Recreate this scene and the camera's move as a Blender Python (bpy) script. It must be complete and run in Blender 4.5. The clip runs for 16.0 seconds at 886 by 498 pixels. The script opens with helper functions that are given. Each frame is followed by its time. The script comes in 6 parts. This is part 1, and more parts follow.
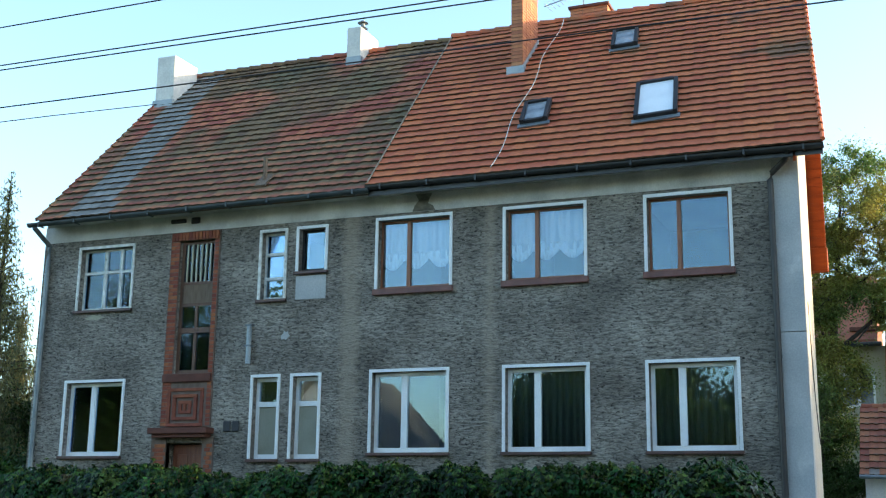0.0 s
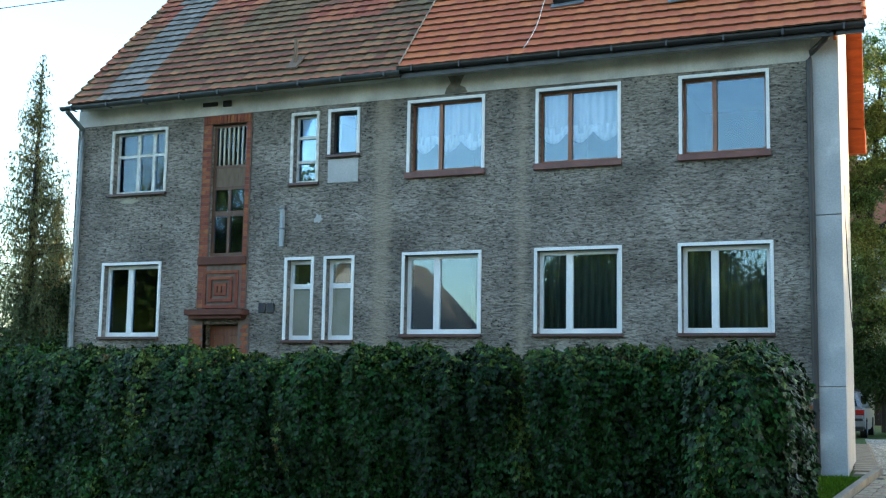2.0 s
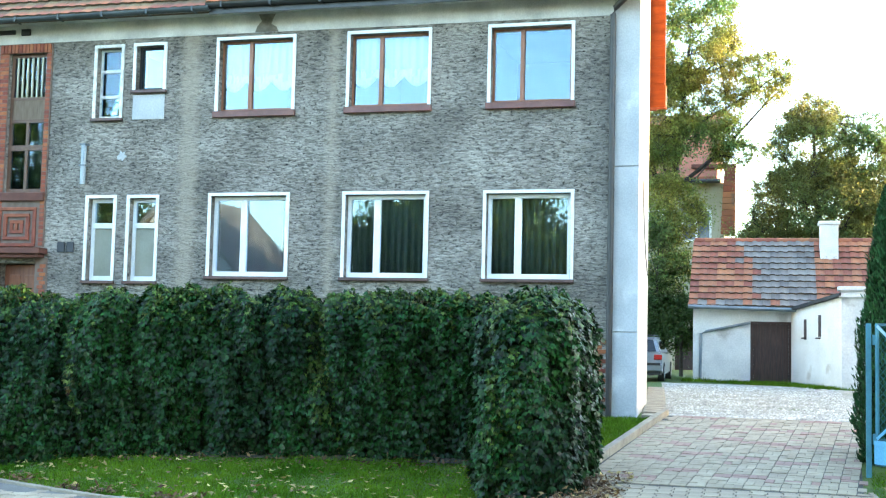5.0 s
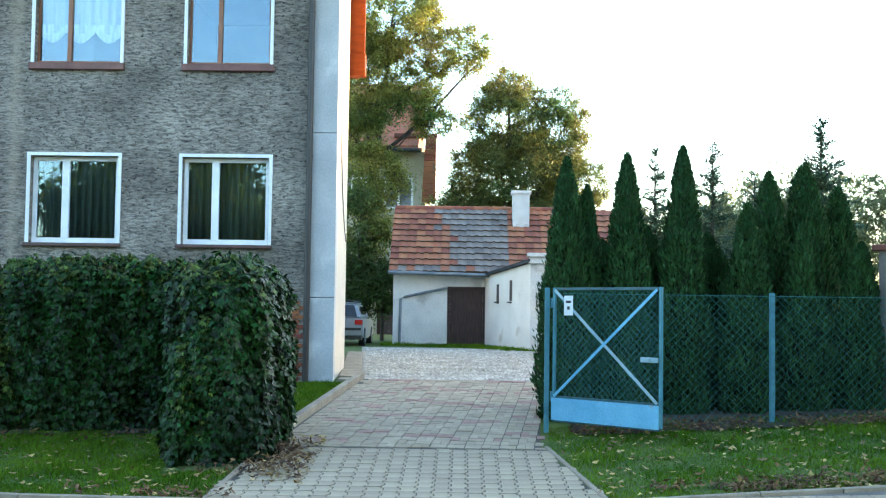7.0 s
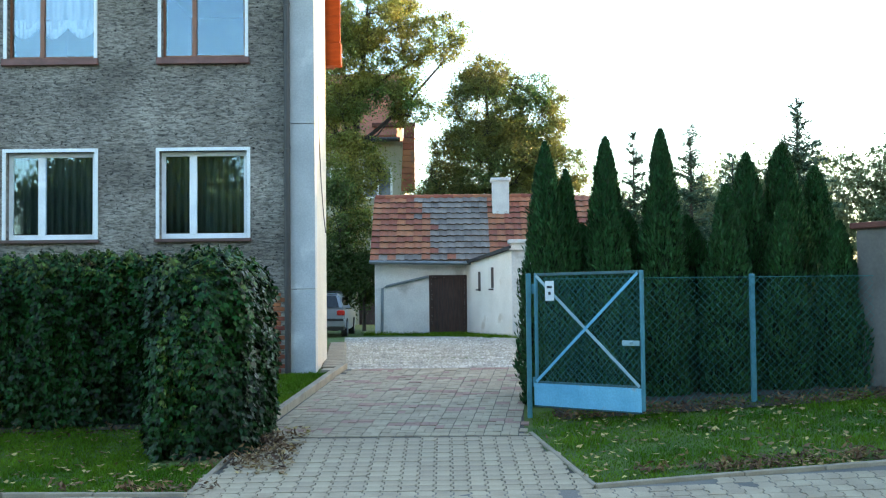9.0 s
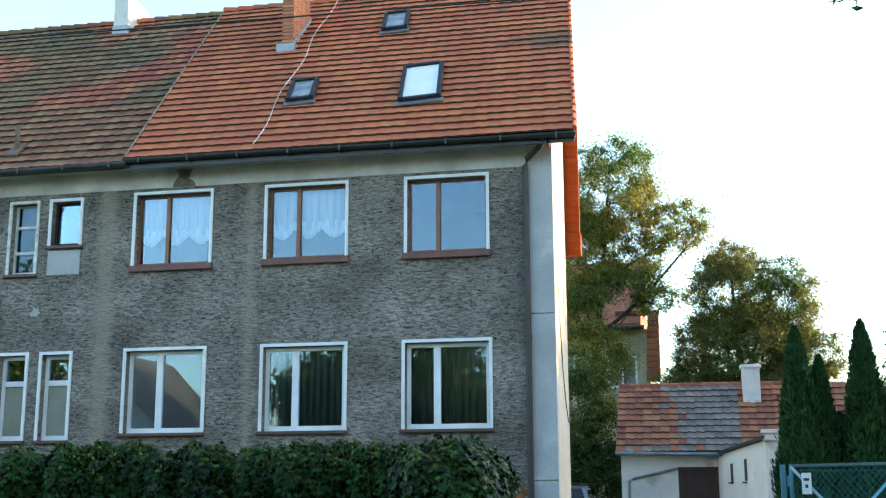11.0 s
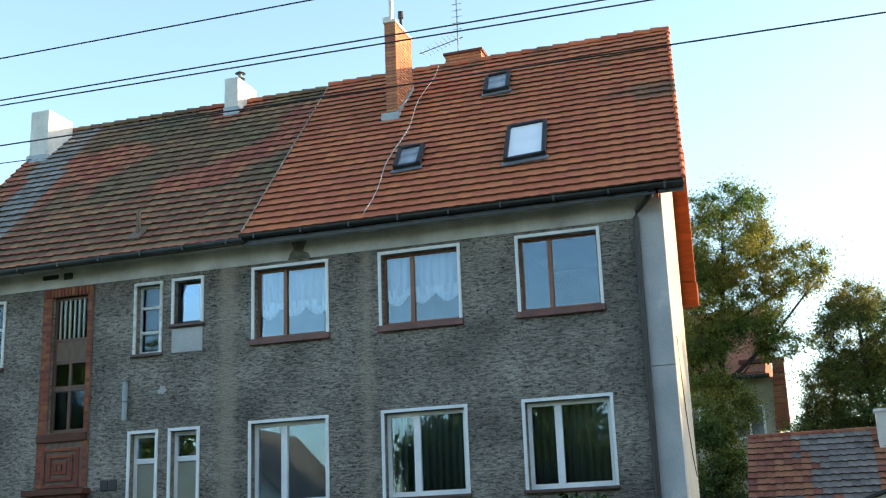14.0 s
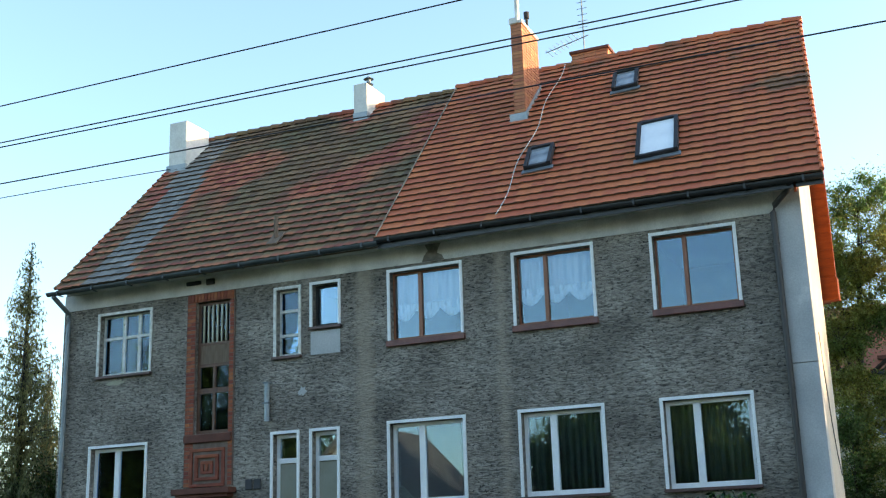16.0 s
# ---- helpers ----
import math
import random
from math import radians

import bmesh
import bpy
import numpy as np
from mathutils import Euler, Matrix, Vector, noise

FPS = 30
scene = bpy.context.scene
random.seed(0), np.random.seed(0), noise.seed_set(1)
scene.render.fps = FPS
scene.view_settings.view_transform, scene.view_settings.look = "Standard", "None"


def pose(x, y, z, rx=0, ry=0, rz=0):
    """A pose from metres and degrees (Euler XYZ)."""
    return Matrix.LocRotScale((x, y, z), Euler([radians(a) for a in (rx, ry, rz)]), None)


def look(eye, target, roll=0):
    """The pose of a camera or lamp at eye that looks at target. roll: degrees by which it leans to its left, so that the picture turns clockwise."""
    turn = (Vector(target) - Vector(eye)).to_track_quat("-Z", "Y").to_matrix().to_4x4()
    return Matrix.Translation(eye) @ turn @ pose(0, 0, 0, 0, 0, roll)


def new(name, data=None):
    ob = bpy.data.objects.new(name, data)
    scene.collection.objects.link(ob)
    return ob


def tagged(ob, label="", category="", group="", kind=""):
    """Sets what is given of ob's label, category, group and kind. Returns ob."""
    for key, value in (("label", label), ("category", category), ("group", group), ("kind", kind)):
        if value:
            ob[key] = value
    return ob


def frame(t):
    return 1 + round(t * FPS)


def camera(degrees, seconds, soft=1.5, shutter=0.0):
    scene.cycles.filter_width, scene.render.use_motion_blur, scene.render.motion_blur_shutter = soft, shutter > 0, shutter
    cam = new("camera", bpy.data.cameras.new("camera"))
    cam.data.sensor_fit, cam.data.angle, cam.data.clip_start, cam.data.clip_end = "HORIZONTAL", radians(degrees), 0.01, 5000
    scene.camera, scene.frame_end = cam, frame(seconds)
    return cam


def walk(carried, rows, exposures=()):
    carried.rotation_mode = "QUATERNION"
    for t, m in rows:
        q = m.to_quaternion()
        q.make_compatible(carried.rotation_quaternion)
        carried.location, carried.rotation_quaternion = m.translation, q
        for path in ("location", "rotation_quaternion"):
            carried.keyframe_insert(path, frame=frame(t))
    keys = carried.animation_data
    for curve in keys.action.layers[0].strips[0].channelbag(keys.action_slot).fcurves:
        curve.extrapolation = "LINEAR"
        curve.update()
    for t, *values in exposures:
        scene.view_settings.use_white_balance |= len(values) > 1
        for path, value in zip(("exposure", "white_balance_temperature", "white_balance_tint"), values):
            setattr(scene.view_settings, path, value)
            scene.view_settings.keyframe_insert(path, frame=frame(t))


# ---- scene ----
cam = camera(41.3, 16.0, soft=1.2)
PATH = [
    (0, (4.1, -18.789, 1.013), (3.363, -16.982, 1.449), 0.8),
    (0.5, (4.093, -18.786, 1.012), (3.338, -16.978, 1.412), 0.8),
    (1, (4.088, -18.783, 1.012), (3.312, -16.971, 1.353), 0.7),
    (1.5, (4.087, -18.779, 1.011), (3.305, -16.964, 1.319), 0.7),
    (2, (4.096, -18.771, 1.011), (3.298, -16.953, 1.251), 1.0),
    (2.5, (4.116, -18.758, 1.01), (3.314, -16.937, 1.218), 1.5),
    (3, (4.15, -18.74, 1.009), (3.36, -16.912, 1.197), 1.3),
    (5.5, (4.457, -18.643, 0.998), (4.081, -16.683, 1.14), 1.4),
    (6, (4.505, -18.64, 0.997), (4.295, -16.655, 1.124), 1.3),
    (6.5, (4.539, -18.645, 0.996), (4.436, -16.651, 1.106), 1.0),
    (7, (4.56, -18.655, 0.995), (4.526, -16.658, 1.1), 0.8),
    (7.5, (4.57, -18.664, 0.993), (4.574, -16.666, 1.085), 0.5),
    (8, (4.575, -18.666, 0.99), (4.592, -16.668, 1.071), 0.1),
    (8.5, (4.576, -18.661, 0.988), (4.598, -16.663, 1.07), -0.1),
    (9, (4.575, -18.649, 0.987), (4.573, -16.651, 1.073), -0.6),
    (9.5, (4.574, -18.632, 0.985), (4.475, -16.638, 1.106), -0.5),
    (10, (4.577, -18.619, 0.983), (4.346, -16.646, 1.207), 0.0),
    (12.5, (4.687, -18.604, 0.955), (4.189, -16.738, 1.475), -1.3),
    (13, (4.681, -18.606, 0.955), (4.165, -16.741, 1.46), -1.5),
    (13.5, (4.664, -18.614, 0.955), (4.106, -16.763, 1.467), -1.9),
    (14, (4.638, -18.631, 0.955), (4.056, -16.787, 1.468), -2.2),
    (14.5, (4.604, -18.659, 0.955), (4.012, -16.822, 1.479), -2.3),
    (15, (4.566, -18.702, 0.956), (3.955, -16.873, 1.489), -2.1),
    (15.5, (4.524, -18.76, 0.956), (3.884, -16.945, 1.498), -1.9),
    (16, (4.481, -18.828, 0.955), (3.708, -17.058, 1.473), -1.8),
]
walk(cam, [(t, look(eye, target, roll)) for t, eye, target, roll in PATH],
     exposures=[(0.0, 2.3, 6950, 6), (1.0, 2.35, 7000, 6), (1.5, 2.45, 7050, 5), (2.0, 2.66, 7100, 6), (3.0, 3.40, 7200, 8), (5.5, 4.0, 7250, 6), (7.0, 3.35, 7050, 6), (9.0, 3.05, 7100, 6), (9.5, 3.12, 7150, 6), (10.0, 3.05, 7150, 6), (12.5, 2.2, 7300, 8), (14.0, 2.18, 7450, 8), (15.0, 2.19, 7350, 8), (16.0, 2.19, 7250, 8)])

# ---- world and sun ----
SUN_AZ, SUN_EL = radians(65), radians(10.5)      # azimuth from +y towards +x
world = bpy.data.worlds.new("World")
scene.world = world
world.use_nodes = True
wn = world.node_tree
sky = wn.nodes.new("ShaderNodeTexSky")
sky.sky_type = "NISHITA"
sky.sun_disc = False
sky.sun_elevation = SUN_EL
sky.sun_rotation = SUN_AZ
sky.air_density, sky.dust_density, sky.ozone_density = 1.0, 1.3, 2.4
bg = wn.nodes["Background"]
bg.inputs["Strength"].default_value = 0.15
wn.links.new(sky.outputs[0], bg.inputs["Color"])
sun = new("sun", bpy.data.lights.new("sun", "SUN"))
sun.data.energy, sun.data.angle, sun.data.color = 2.1, radians(0.6), (1.0, 0.72, 0.45)
sd = Vector((math.sin(SUN_AZ) * math.cos(SUN_EL), math.cos(SUN_AZ) * math.cos(SUN_EL), math.sin(SUN_EL)))
sun.matrix_world = look(sd * 60, (0, 0, 0))


# ---- materials ----
def mat(name, c1, c2, scale=6.0, rough=0.8, bump=0.3, fine=60.0, stretch=(1, 1, 1), metal=0.0, island=0.0, spot=None, dist=0.02, trans=0.0, rnd=0.0, spec=0.5):
    """Two-scale noise colour, fine relief, optional per-island or per-object variation."""
    m = bpy.data.materials.new(name)
    m.use_nodes = True
    nt = m.node_tree
    n, ln = nt.nodes, nt.links
    bs = n["Principled BSDF"]
    tc = n.new("ShaderNodeTexCoord")
    mp = n.new("ShaderNodeMapping")
    mp.inputs["Scale"].default_value = stretch
    ln.new(tc.outputs["Object"], mp.inputs[0])
    big = n.new("ShaderNodeTexNoise")
    big.inputs["Scale"].default_value, big.inputs["Detail"].default_value = scale, 6
    ln.new(mp.outputs[0], big.inputs["Vector"])
    sm = n.new("ShaderNodeTexNoise")
    sm.inputs["Scale"].default_value, sm.inputs["Detail"].default_value = fine, 4
    ln.new(mp.outputs[0], sm.inputs["Vector"])
    ramp = n.new("ShaderNodeValToRGB")
    ramp.color_ramp.elements[0].position, ramp.color_ramp.elements[1].position = 0.35, 0.65
    ramp.color_ramp.elements[0].color, ramp.color_ramp.elements[1].color = (*c1, 1), (*c2, 1)
    ln.new(big.outputs["Fac"], ramp.inputs[0])
    col = ramp.outputs[0]
    if spot:
        sp = n.new("ShaderNodeTexNoise")
        sp.inputs["Scale"].default_value, sp.inputs["Detail"].default_value = spot[1], 5
        ln.new(tc.outputs["Object"], sp.inputs["Vector"])
        r2 = n.new("ShaderNodeValToRGB")
        r2.color_ramp.elements[0].position, r2.color_ramp.elements[1].position = spot[2], spot[2] + 0.09
        ln.new(sp.outputs["Fac"], r2.inputs[0])
        mx = n.new("ShaderNodeMix")
        mx.data_type = "RGBA"
        ln.new(r2.outputs[0], mx.inputs["Factor"])
        ln.new(col, mx.inputs["A"])
        mx.inputs["B"].default_value = (*spot[0], 1)
        col = mx.outputs["Result"]
    hs = n.new("ShaderNodeHueSaturation")
    ln.new(col, hs.inputs["Color"])
    val = n.new("ShaderNodeMapRange")
    val.inputs["To Min"].default_value, val.inputs["To Max"].default_value = 0.75, 1.25
    ln.new(sm.outputs["Fac"], val.inputs["Value"])
    last = val.outputs[0]
    if island or rnd:
        src = n.new("ShaderNodeNewGeometry").outputs["Random Per Island"] if island else n.new("ShaderNodeObjectInfo").outputs["Random"]
        k = island or rnd
        r3 = n.new("ShaderNodeMapRange")
        r3.inputs["To Min"].default_value, r3.inputs["To Max"].default_value = 1 - k, 1 + k
        ln.new(src, r3.inputs["Value"])
        mul = n.new("ShaderNodeMath")
        mul.operation = "MULTIPLY"
        ln.new(last, mul.inputs[0])
        ln.new(r3.outputs[0], mul.inputs[1])
        last = mul.outputs[0]
        h3 = n.new("ShaderNodeMapRange")
        h3.inputs["To Min"].default_value, h3.inputs["To Max"].default_value = 0.5 - 0.05 * k, 0.5 + 0.03 * k
        ln.new(src, h3.inputs["Value"])
        ln.new(h3.outputs[0], hs.inputs["Hue"])
    ln.new(last, hs.inputs["Value"])
    ln.new(hs.outputs[0], bs.inputs["Base Color"])
    bs.inputs["Roughness"].default_value, bs.inputs["Metallic"].default_value = rough, metal
    bs.inputs["Specular IOR Level"].default_value = spec
    if bump:
        b = n.new("ShaderNodeBump")
        b.inputs["Strength"].default_value, b.inputs["Distance"].default_value = bump, dist
        ln.new(sm.outputs["Fac"], b.inputs["Height"])
        ln.new(b.outputs[0], bs.inputs["Normal"])
    if trans:
        tl = n.new("ShaderNodeBsdfTranslucent")
        ln.new(hs.outputs[0], tl.inputs["Color"])
        ms = n.new("ShaderNodeMixShader")
        ms.inputs[0].default_value = trans
        ln.new(bs.outputs[0], ms.inputs[1])
        ln.new(tl.outputs[0], ms.inputs[2])
        ln.new(ms.outputs[0], n["Material Output"].inputs["Surface"])
    return m


def glass_mat(name, ior=1.85, tint=(0.96, 0.98, 0.98)):
    m = bpy.data.materials.new(name)
    m.use_nodes = True
    n, ln = m.node_tree.nodes, m.node_tree.links
    n.remove(n["Principled BSDF"])
    tr = n.new("ShaderNodeBsdfTransparent")
    tr.inputs[0].default_value = (*tint, 1)
    gl = n.new("ShaderNodeBsdfGlossy")
    # reflections tinted blue: a bluer sky is painted into the gloss
    gl.inputs["Color"].default_value = (0.58, 0.80, 1.0, 1)
    gl.inputs["Roughness"].default_value = 0.01
    fr = n.new("ShaderNodeFresnel")
    fr.inputs["IOR"].default_value = ior
    ms = n.new("ShaderNodeMixShader")
    ln.new(fr.outputs[0], ms.inputs[0])
    ln.new(tr.outputs[0], ms.inputs[1])
    ln.new(gl.outputs[0], ms.inputs[2])
    ln.new(ms.outputs[0], n["Material Output"].inputs["Surface"])
    return m


def roughcast():
    """Grey-brown thrown plaster with thin horizontal ridges and small pits, their shading painted in, long trowel lines
    and pale washed streaks.
    """
    m = mat("grey roughcast plaster", (0.180, 0.164, 0.151), (0.306, 0.282, 0.262), 0.9, 0.95, 0.0, 30)
    n, ln = m.node_tree.nodes, m.node_tree.links
    bs = n["Principled BSDF"]
    tc = n.new("ShaderNodeTexCoord")

    def layer(scale, detail, distortion, size=1.0):
        mp = n.new("ShaderNodeMapping")
        mp.inputs["Scale"].default_value = scale
        ln.new(tc.outputs["Object"], mp.inputs[0])
        ns = n.new("ShaderNodeTexNoise")
        ns.inputs["Scale"].default_value, ns.inputs["Detail"].default_value, ns.inputs["Distortion"].default_value = size, detail, distortion
        ln.new(mp.outputs[0], ns.inputs["Vector"])
        return ns.outputs["Fac"]

    def shade(src, stops):
        r = n.new("ShaderNodeValToRGB")
        while len(r.color_ramp.elements) < len(stops):
            r.color_ramp.elements.new(0.5)
        for e, (p, v) in zip(r.color_ramp.elements, stops):
            e.position, e.color = p, (v, v * 0.99, v * 0.97, 1)
        ln.new(src, r.inputs[0])
        return r.outputs[0]

    def times(x, y):
        k = n.new("ShaderNodeMix")
        k.data_type, k.blend_type = "RGBA", "MULTIPLY"
        k.inputs["Factor"].default_value = 1
        ln.new(x, k.inputs["A"])
        ln.new(y, k.inputs["B"])
        return k.outputs["Result"]

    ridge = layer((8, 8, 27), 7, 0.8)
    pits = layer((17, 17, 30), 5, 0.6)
    lines = layer((0.8, 0.8, 7.5), 5, 0.3)
    damp = layer((0.45, 0.45, 0.9), 4, 0.4)
    old = bs.inputs["Base Color"].links[0].from_socket
    # ridge highlights and pit shade go into the colour, following the relief
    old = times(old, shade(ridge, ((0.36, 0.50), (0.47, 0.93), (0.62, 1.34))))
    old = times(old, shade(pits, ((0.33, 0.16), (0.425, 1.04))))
    old = times(old, shade(lines, ((0.482, 1.0), (0.497, 0.74), (0.512, 1.0))))
    old = times(old, shade(damp, ((0.38, 0.80), (0.62, 1.14))))
    hgt = n.new("ShaderNodeMath")
    hgt.operation = "MULTIPLY_ADD"
    hgt.inputs[1].default_value = 0.55
    ln.new(pits, hgt.inputs[0])
    ln.new(ridge, hgt.inputs[2])
    b = n.new("ShaderNodeBump")
    b.inputs["Strength"].default_value, b.inputs["Distance"].default_value = 1.0, 0.055
    ln.new(hgt.outputs[0], b.inputs["Height"])
    ln.new(b.outputs[0], bs.inputs["Normal"])
    # pale vertical streaks where lime has washed down, with ragged edges
    sep = n.new("ShaderNodeSeparateXYZ")
    ln.new(tc.outputs["Object"], sep.inputs[0])
    wob = n.new("ShaderNodeTexNoise")
    wob.inputs["Scale"].default_value, wob.inputs["Detail"].default_value = 7.0, 6
    ln.new(tc.outputs["Object"], wob.inputs["Vector"])
    last = None
    for cx, half in ((-5.36, 0.19), (-2.68, 0.10)):
        s1 = n.new("ShaderNodeMath"); s1.operation = "SUBTRACT"; s1.inputs[1].default_value = cx
        ln.new(sep.outputs["X"], s1.inputs[0])
        s2 = n.new("ShaderNodeMath"); s2.operation = "ABSOLUTE"
        ln.new(s1.outputs[0], s2.inputs[0])
        s3 = n.new("ShaderNodeMath"); s3.operation = "MULTIPLY_ADD"; s3.inputs[1].default_value = 0.35; s3.inputs[2].default_value = -0.17
        ln.new(wob.outputs["Fac"], s3.inputs[0])
        s4 = n.new("ShaderNodeMath"); s4.operation = "ADD"
        ln.new(s2.outputs[0], s4.inputs[0]); ln.new(s3.outputs[0], s4.inputs[1])
        s5 = n.new("ShaderNodeMapRange")
        s5.inputs["From Min"].default_value, s5.inputs["From Max"].default_value = half + 0.06, half - 0.10
        s5.inputs["To Min"].default_value, s5.inputs["To Max"].default_value = 0.0, 0.6
        ln.new(s4.outputs[0], s5.inputs["Value"])
        if last is None:
            last = s5.outputs[0]
        else:
            s6 = n.new("ShaderNodeMath"); s6.operation = "MAXIMUM"
            ln.new(last, s6.inputs[0]); ln.new(s5.outputs[0], s6.inputs[1])
            last = s6.outputs[0]
    st = n.new("ShaderNodeMix")
    st.data_type = "RGBA"
    ln.new(last, st.inputs["Factor"])
    ln.new(old, st.inputs["A"])
    st.inputs["B"].default_value = (0.40, 0.33, 0.255, 1)
    ln.new(st.outputs["Result"], bs.inputs["Base Color"])
    return m


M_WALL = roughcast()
M_FRIEZE = mat("stained lime render", (0.42, 0.41, 0.395), (0.64, 0.625, 0.60), 1.2, 0.9, 0.25, 35, stretch=(1.6, 1.6, 1.2), spot=((0.14, 0.125, 0.11), 0.8, 0.665))
M_LOSS = mat("bare dark base coat", (0.10, 0.092, 0.078), (0.20, 0.18, 0.155), 6, 0.95, 0.5, 35)
M_PANEL = mat("pale grey smooth render", (0.36, 0.37, 0.375), (0.47, 0.475, 0.475), 1.4, 0.85, 0.12, 40, spot=((0.60, 0.60, 0.58), 1.5, 0.60))
M_GABLE = mat("cream gable render", (0.50, 0.445, 0.36), (0.57, 0.51, 0.42), 1.5, 0.85, 0.1, 40)
M_WHITE = mat("white window paint", (0.74, 0.75, 0.76), (0.82, 0.83, 0.83), 3, 0.45, 0.03, 60)
M_OLDWHITE = mat("flaking white paint", (0.55, 0.54, 0.50), (0.78, 0.78, 0.76), 8, 0.6, 0.2, 50, spot=((0.25, 0.21, 0.17), 7, 0.62))
M_BROWN = mat("red-brown window wood", (0.21, 0.072, 0.034), (0.29, 0.105, 0.05), 5, 0.4, 0.08, 60, stretch=(6, 6, 1))
M_DARKFRAME = mat("dark window frame", (0.02, 0.02, 0.023), (0.034, 0.034, 0.037), 5, 0.65, 0.05, spec=0.25)
M_SILL = mat("dark glazed sill", (0.07, 0.035, 0.03), (0.11, 0.05, 0.045), 6, 0.35, 0.1, 40)
M_SILLRED = mat("red-brown glazed brick sill", (0.12, 0.04, 0.032), (0.18, 0.065, 0.05), 6, 0.4, 0.15, 40)
M_GLASS = glass_mat("window glass")
M_FROST = mat("frosted pane", (0.20, 0.20, 0.155), (0.26, 0.26, 0.21), 2, 0.3, 0.05)
M_LACE = mat("white lace curtain", (0.84, 0.86, 0.9), (0.93, 0.93, 0.95), 18, 0.9, 0.3, 90)
M_HEM = mat("gathered white lace hem", (0.82, 0.84, 0.88), (0.93, 0.93, 0.95), 22, 0.9, 0.3, 90)
M_LACE.node_tree.nodes["Principled BSDF"].inputs["Alpha"].default_value = 0.42
M_HEM.node_tree.nodes["Principled BSDF"].inputs["Alpha"].default_value = 0.6
M_NET = mat("white net curtain", (0.8, 0.82, 0.86), (0.9, 0.9, 0.92), 12, 0.9, 0.2, 90)
M_DRAPE = mat("dark green drape", (0.03, 0.045, 0.035), (0.06, 0.075, 0.06), 4, 0.9, 0.2, 50, stretch=(8, 8, 0.6))
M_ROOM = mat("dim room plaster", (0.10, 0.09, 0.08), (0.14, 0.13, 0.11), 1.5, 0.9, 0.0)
M_BRICK = mat("red clinker brick", (0.19, 0.050, 0.020), (0.295, 0.080, 0.033), 9, 0.75, 0.35, 55, rnd=0.32)
M_BRICKJ = mat("red brick small", (0.19, 0.050, 0.020), (0.285, 0.078, 0.033), 9, 0.75, 0.35, 55, island=0.3)
M_CHBRICK = mat("orange chimney brick", (0.36, 0.13, 0.06), (0.46, 0.18, 0.09), 9, 0.75, 0.3, 55, rnd=0.2)
M_MORTAR = mat("grey mortar", (0.13, 0.088, 0.070), (0.19, 0.135, 0.11), 8, 0.95, 0.3)
M_STONE = mat("red sandstone slab", (0.095, 0.03, 0.019), (0.14, 0.045, 0.029), 5, 0.8, 0.25)
M_DOOR = mat("red-brown door wood", (0.17, 0.045, 0.02), (0.23, 0.07, 0.03), 3, 0.45, 0.15, 40, stretch=(8, 8, 1))
M_STAIRWOOD = mat("dark brown stair window wood", (0.085, 0.036, 0.02), (0.13, 0.056, 0.03), 4, 0.5, 0.15, 40, stretch=(8, 8, 1))
M_BOARD = mat("weathered brown board", (0.13, 0.085, 0.055), (0.19, 0.13, 0.09), 4, 0.8, 0.3, 40, stretch=(9, 9, 1))
M_TILE_R = mat("orange-red roof tile", (0.43, 0.105, 0.038), (0.52, 0.138, 0.05), 1.2, 0.75, 0.25, 45, rnd=0.13, spot=((0.20, 0.09, 0.04), 0.7, 0.61))
M_TILE_RJ = mat("orange-red roof tiles", (0.43, 0.105, 0.038), (0.52, 0.138, 0.05), 1.2, 0.75, 0.25, 45, island=0.13, spot=((0.20, 0.09, 0.04), 0.7, 0.61))
M_TILE_L = mat("mossy old roof tile", (0.115, 0.088, 0.045), (0.205, 0.112, 0.056), 0.7, 0.9, 0.5, 40, rnd=0.26, spot=((0.36, 0.105, 0.055), 0.42, 0.475))
M_TILE_LJ = mat("mossy old roof tiles", (0.115, 0.088, 0.045), (0.205, 0.112, 0.056), 0.7, 0.9, 0.5, 40, island=0.26, spot=((0.36, 0.105, 0.055), 0.42, 0.475))
# butt faces darkened: the row's shadow line is painted in with the moss
M_TILE_EDGE = mat("mossy tile butt with painted shadow", (0.05, 0.035, 0.018), (0.095, 0.058, 0.03), 3, 0.95, 0.4, 40)
M_TILE_G = mat("grey cement roof tile", (0.165, 0.158, 0.145), (0.235, 0.228, 0.21), 2.5, 0.9, 0.4, 45, island=0.2, spot=((0.13, 0.10, 0.06), 1.6, 0.6))
M_ZINC = mat("weathered zinc", (0.16, 0.19, 0.21), (0.24, 0.27, 0.29), 3, 0.5, 0.1, metal=0.5)
M_GUTTER = mat("dark weathered zinc", (0.045, 0.055, 0.06), (0.075, 0.088, 0.095), 3, 0.5, 0.1, metal=0.3)
M_LEAD = mat("lead flashing", (0.28, 0.33, 0.36), (0.36, 0.40, 0.43), 5, 0.55, 0.15, metal=0.3)
M_BLACK = mat("black gutter plastic", (0.018, 0.018, 0.02), (0.03, 0.03, 0.032), 5, 0.4, 0.05)
M_DPIPE = mat("dark brown downpipe", (0.022, 0.02, 0.02), (0.035, 0.03, 0.03), 5, 0.45, 0.05)
M_CHWHITE = mat("pale rendered chimney", (0.58, 0.57, 0.54), (0.68, 0.67, 0.63), 2.5, 0.9, 0.2, 30, spot=((0.4, 0.38, 0.35), 2.2, 0.64))
M_ORANGE = mat("orange stained cladding", (0.19, 0.030, 0.0035), (0.25, 0.042, 0.005), 3, 0.75, 0.15, 30, stretch=(1, 1, 6), spec=0.2)
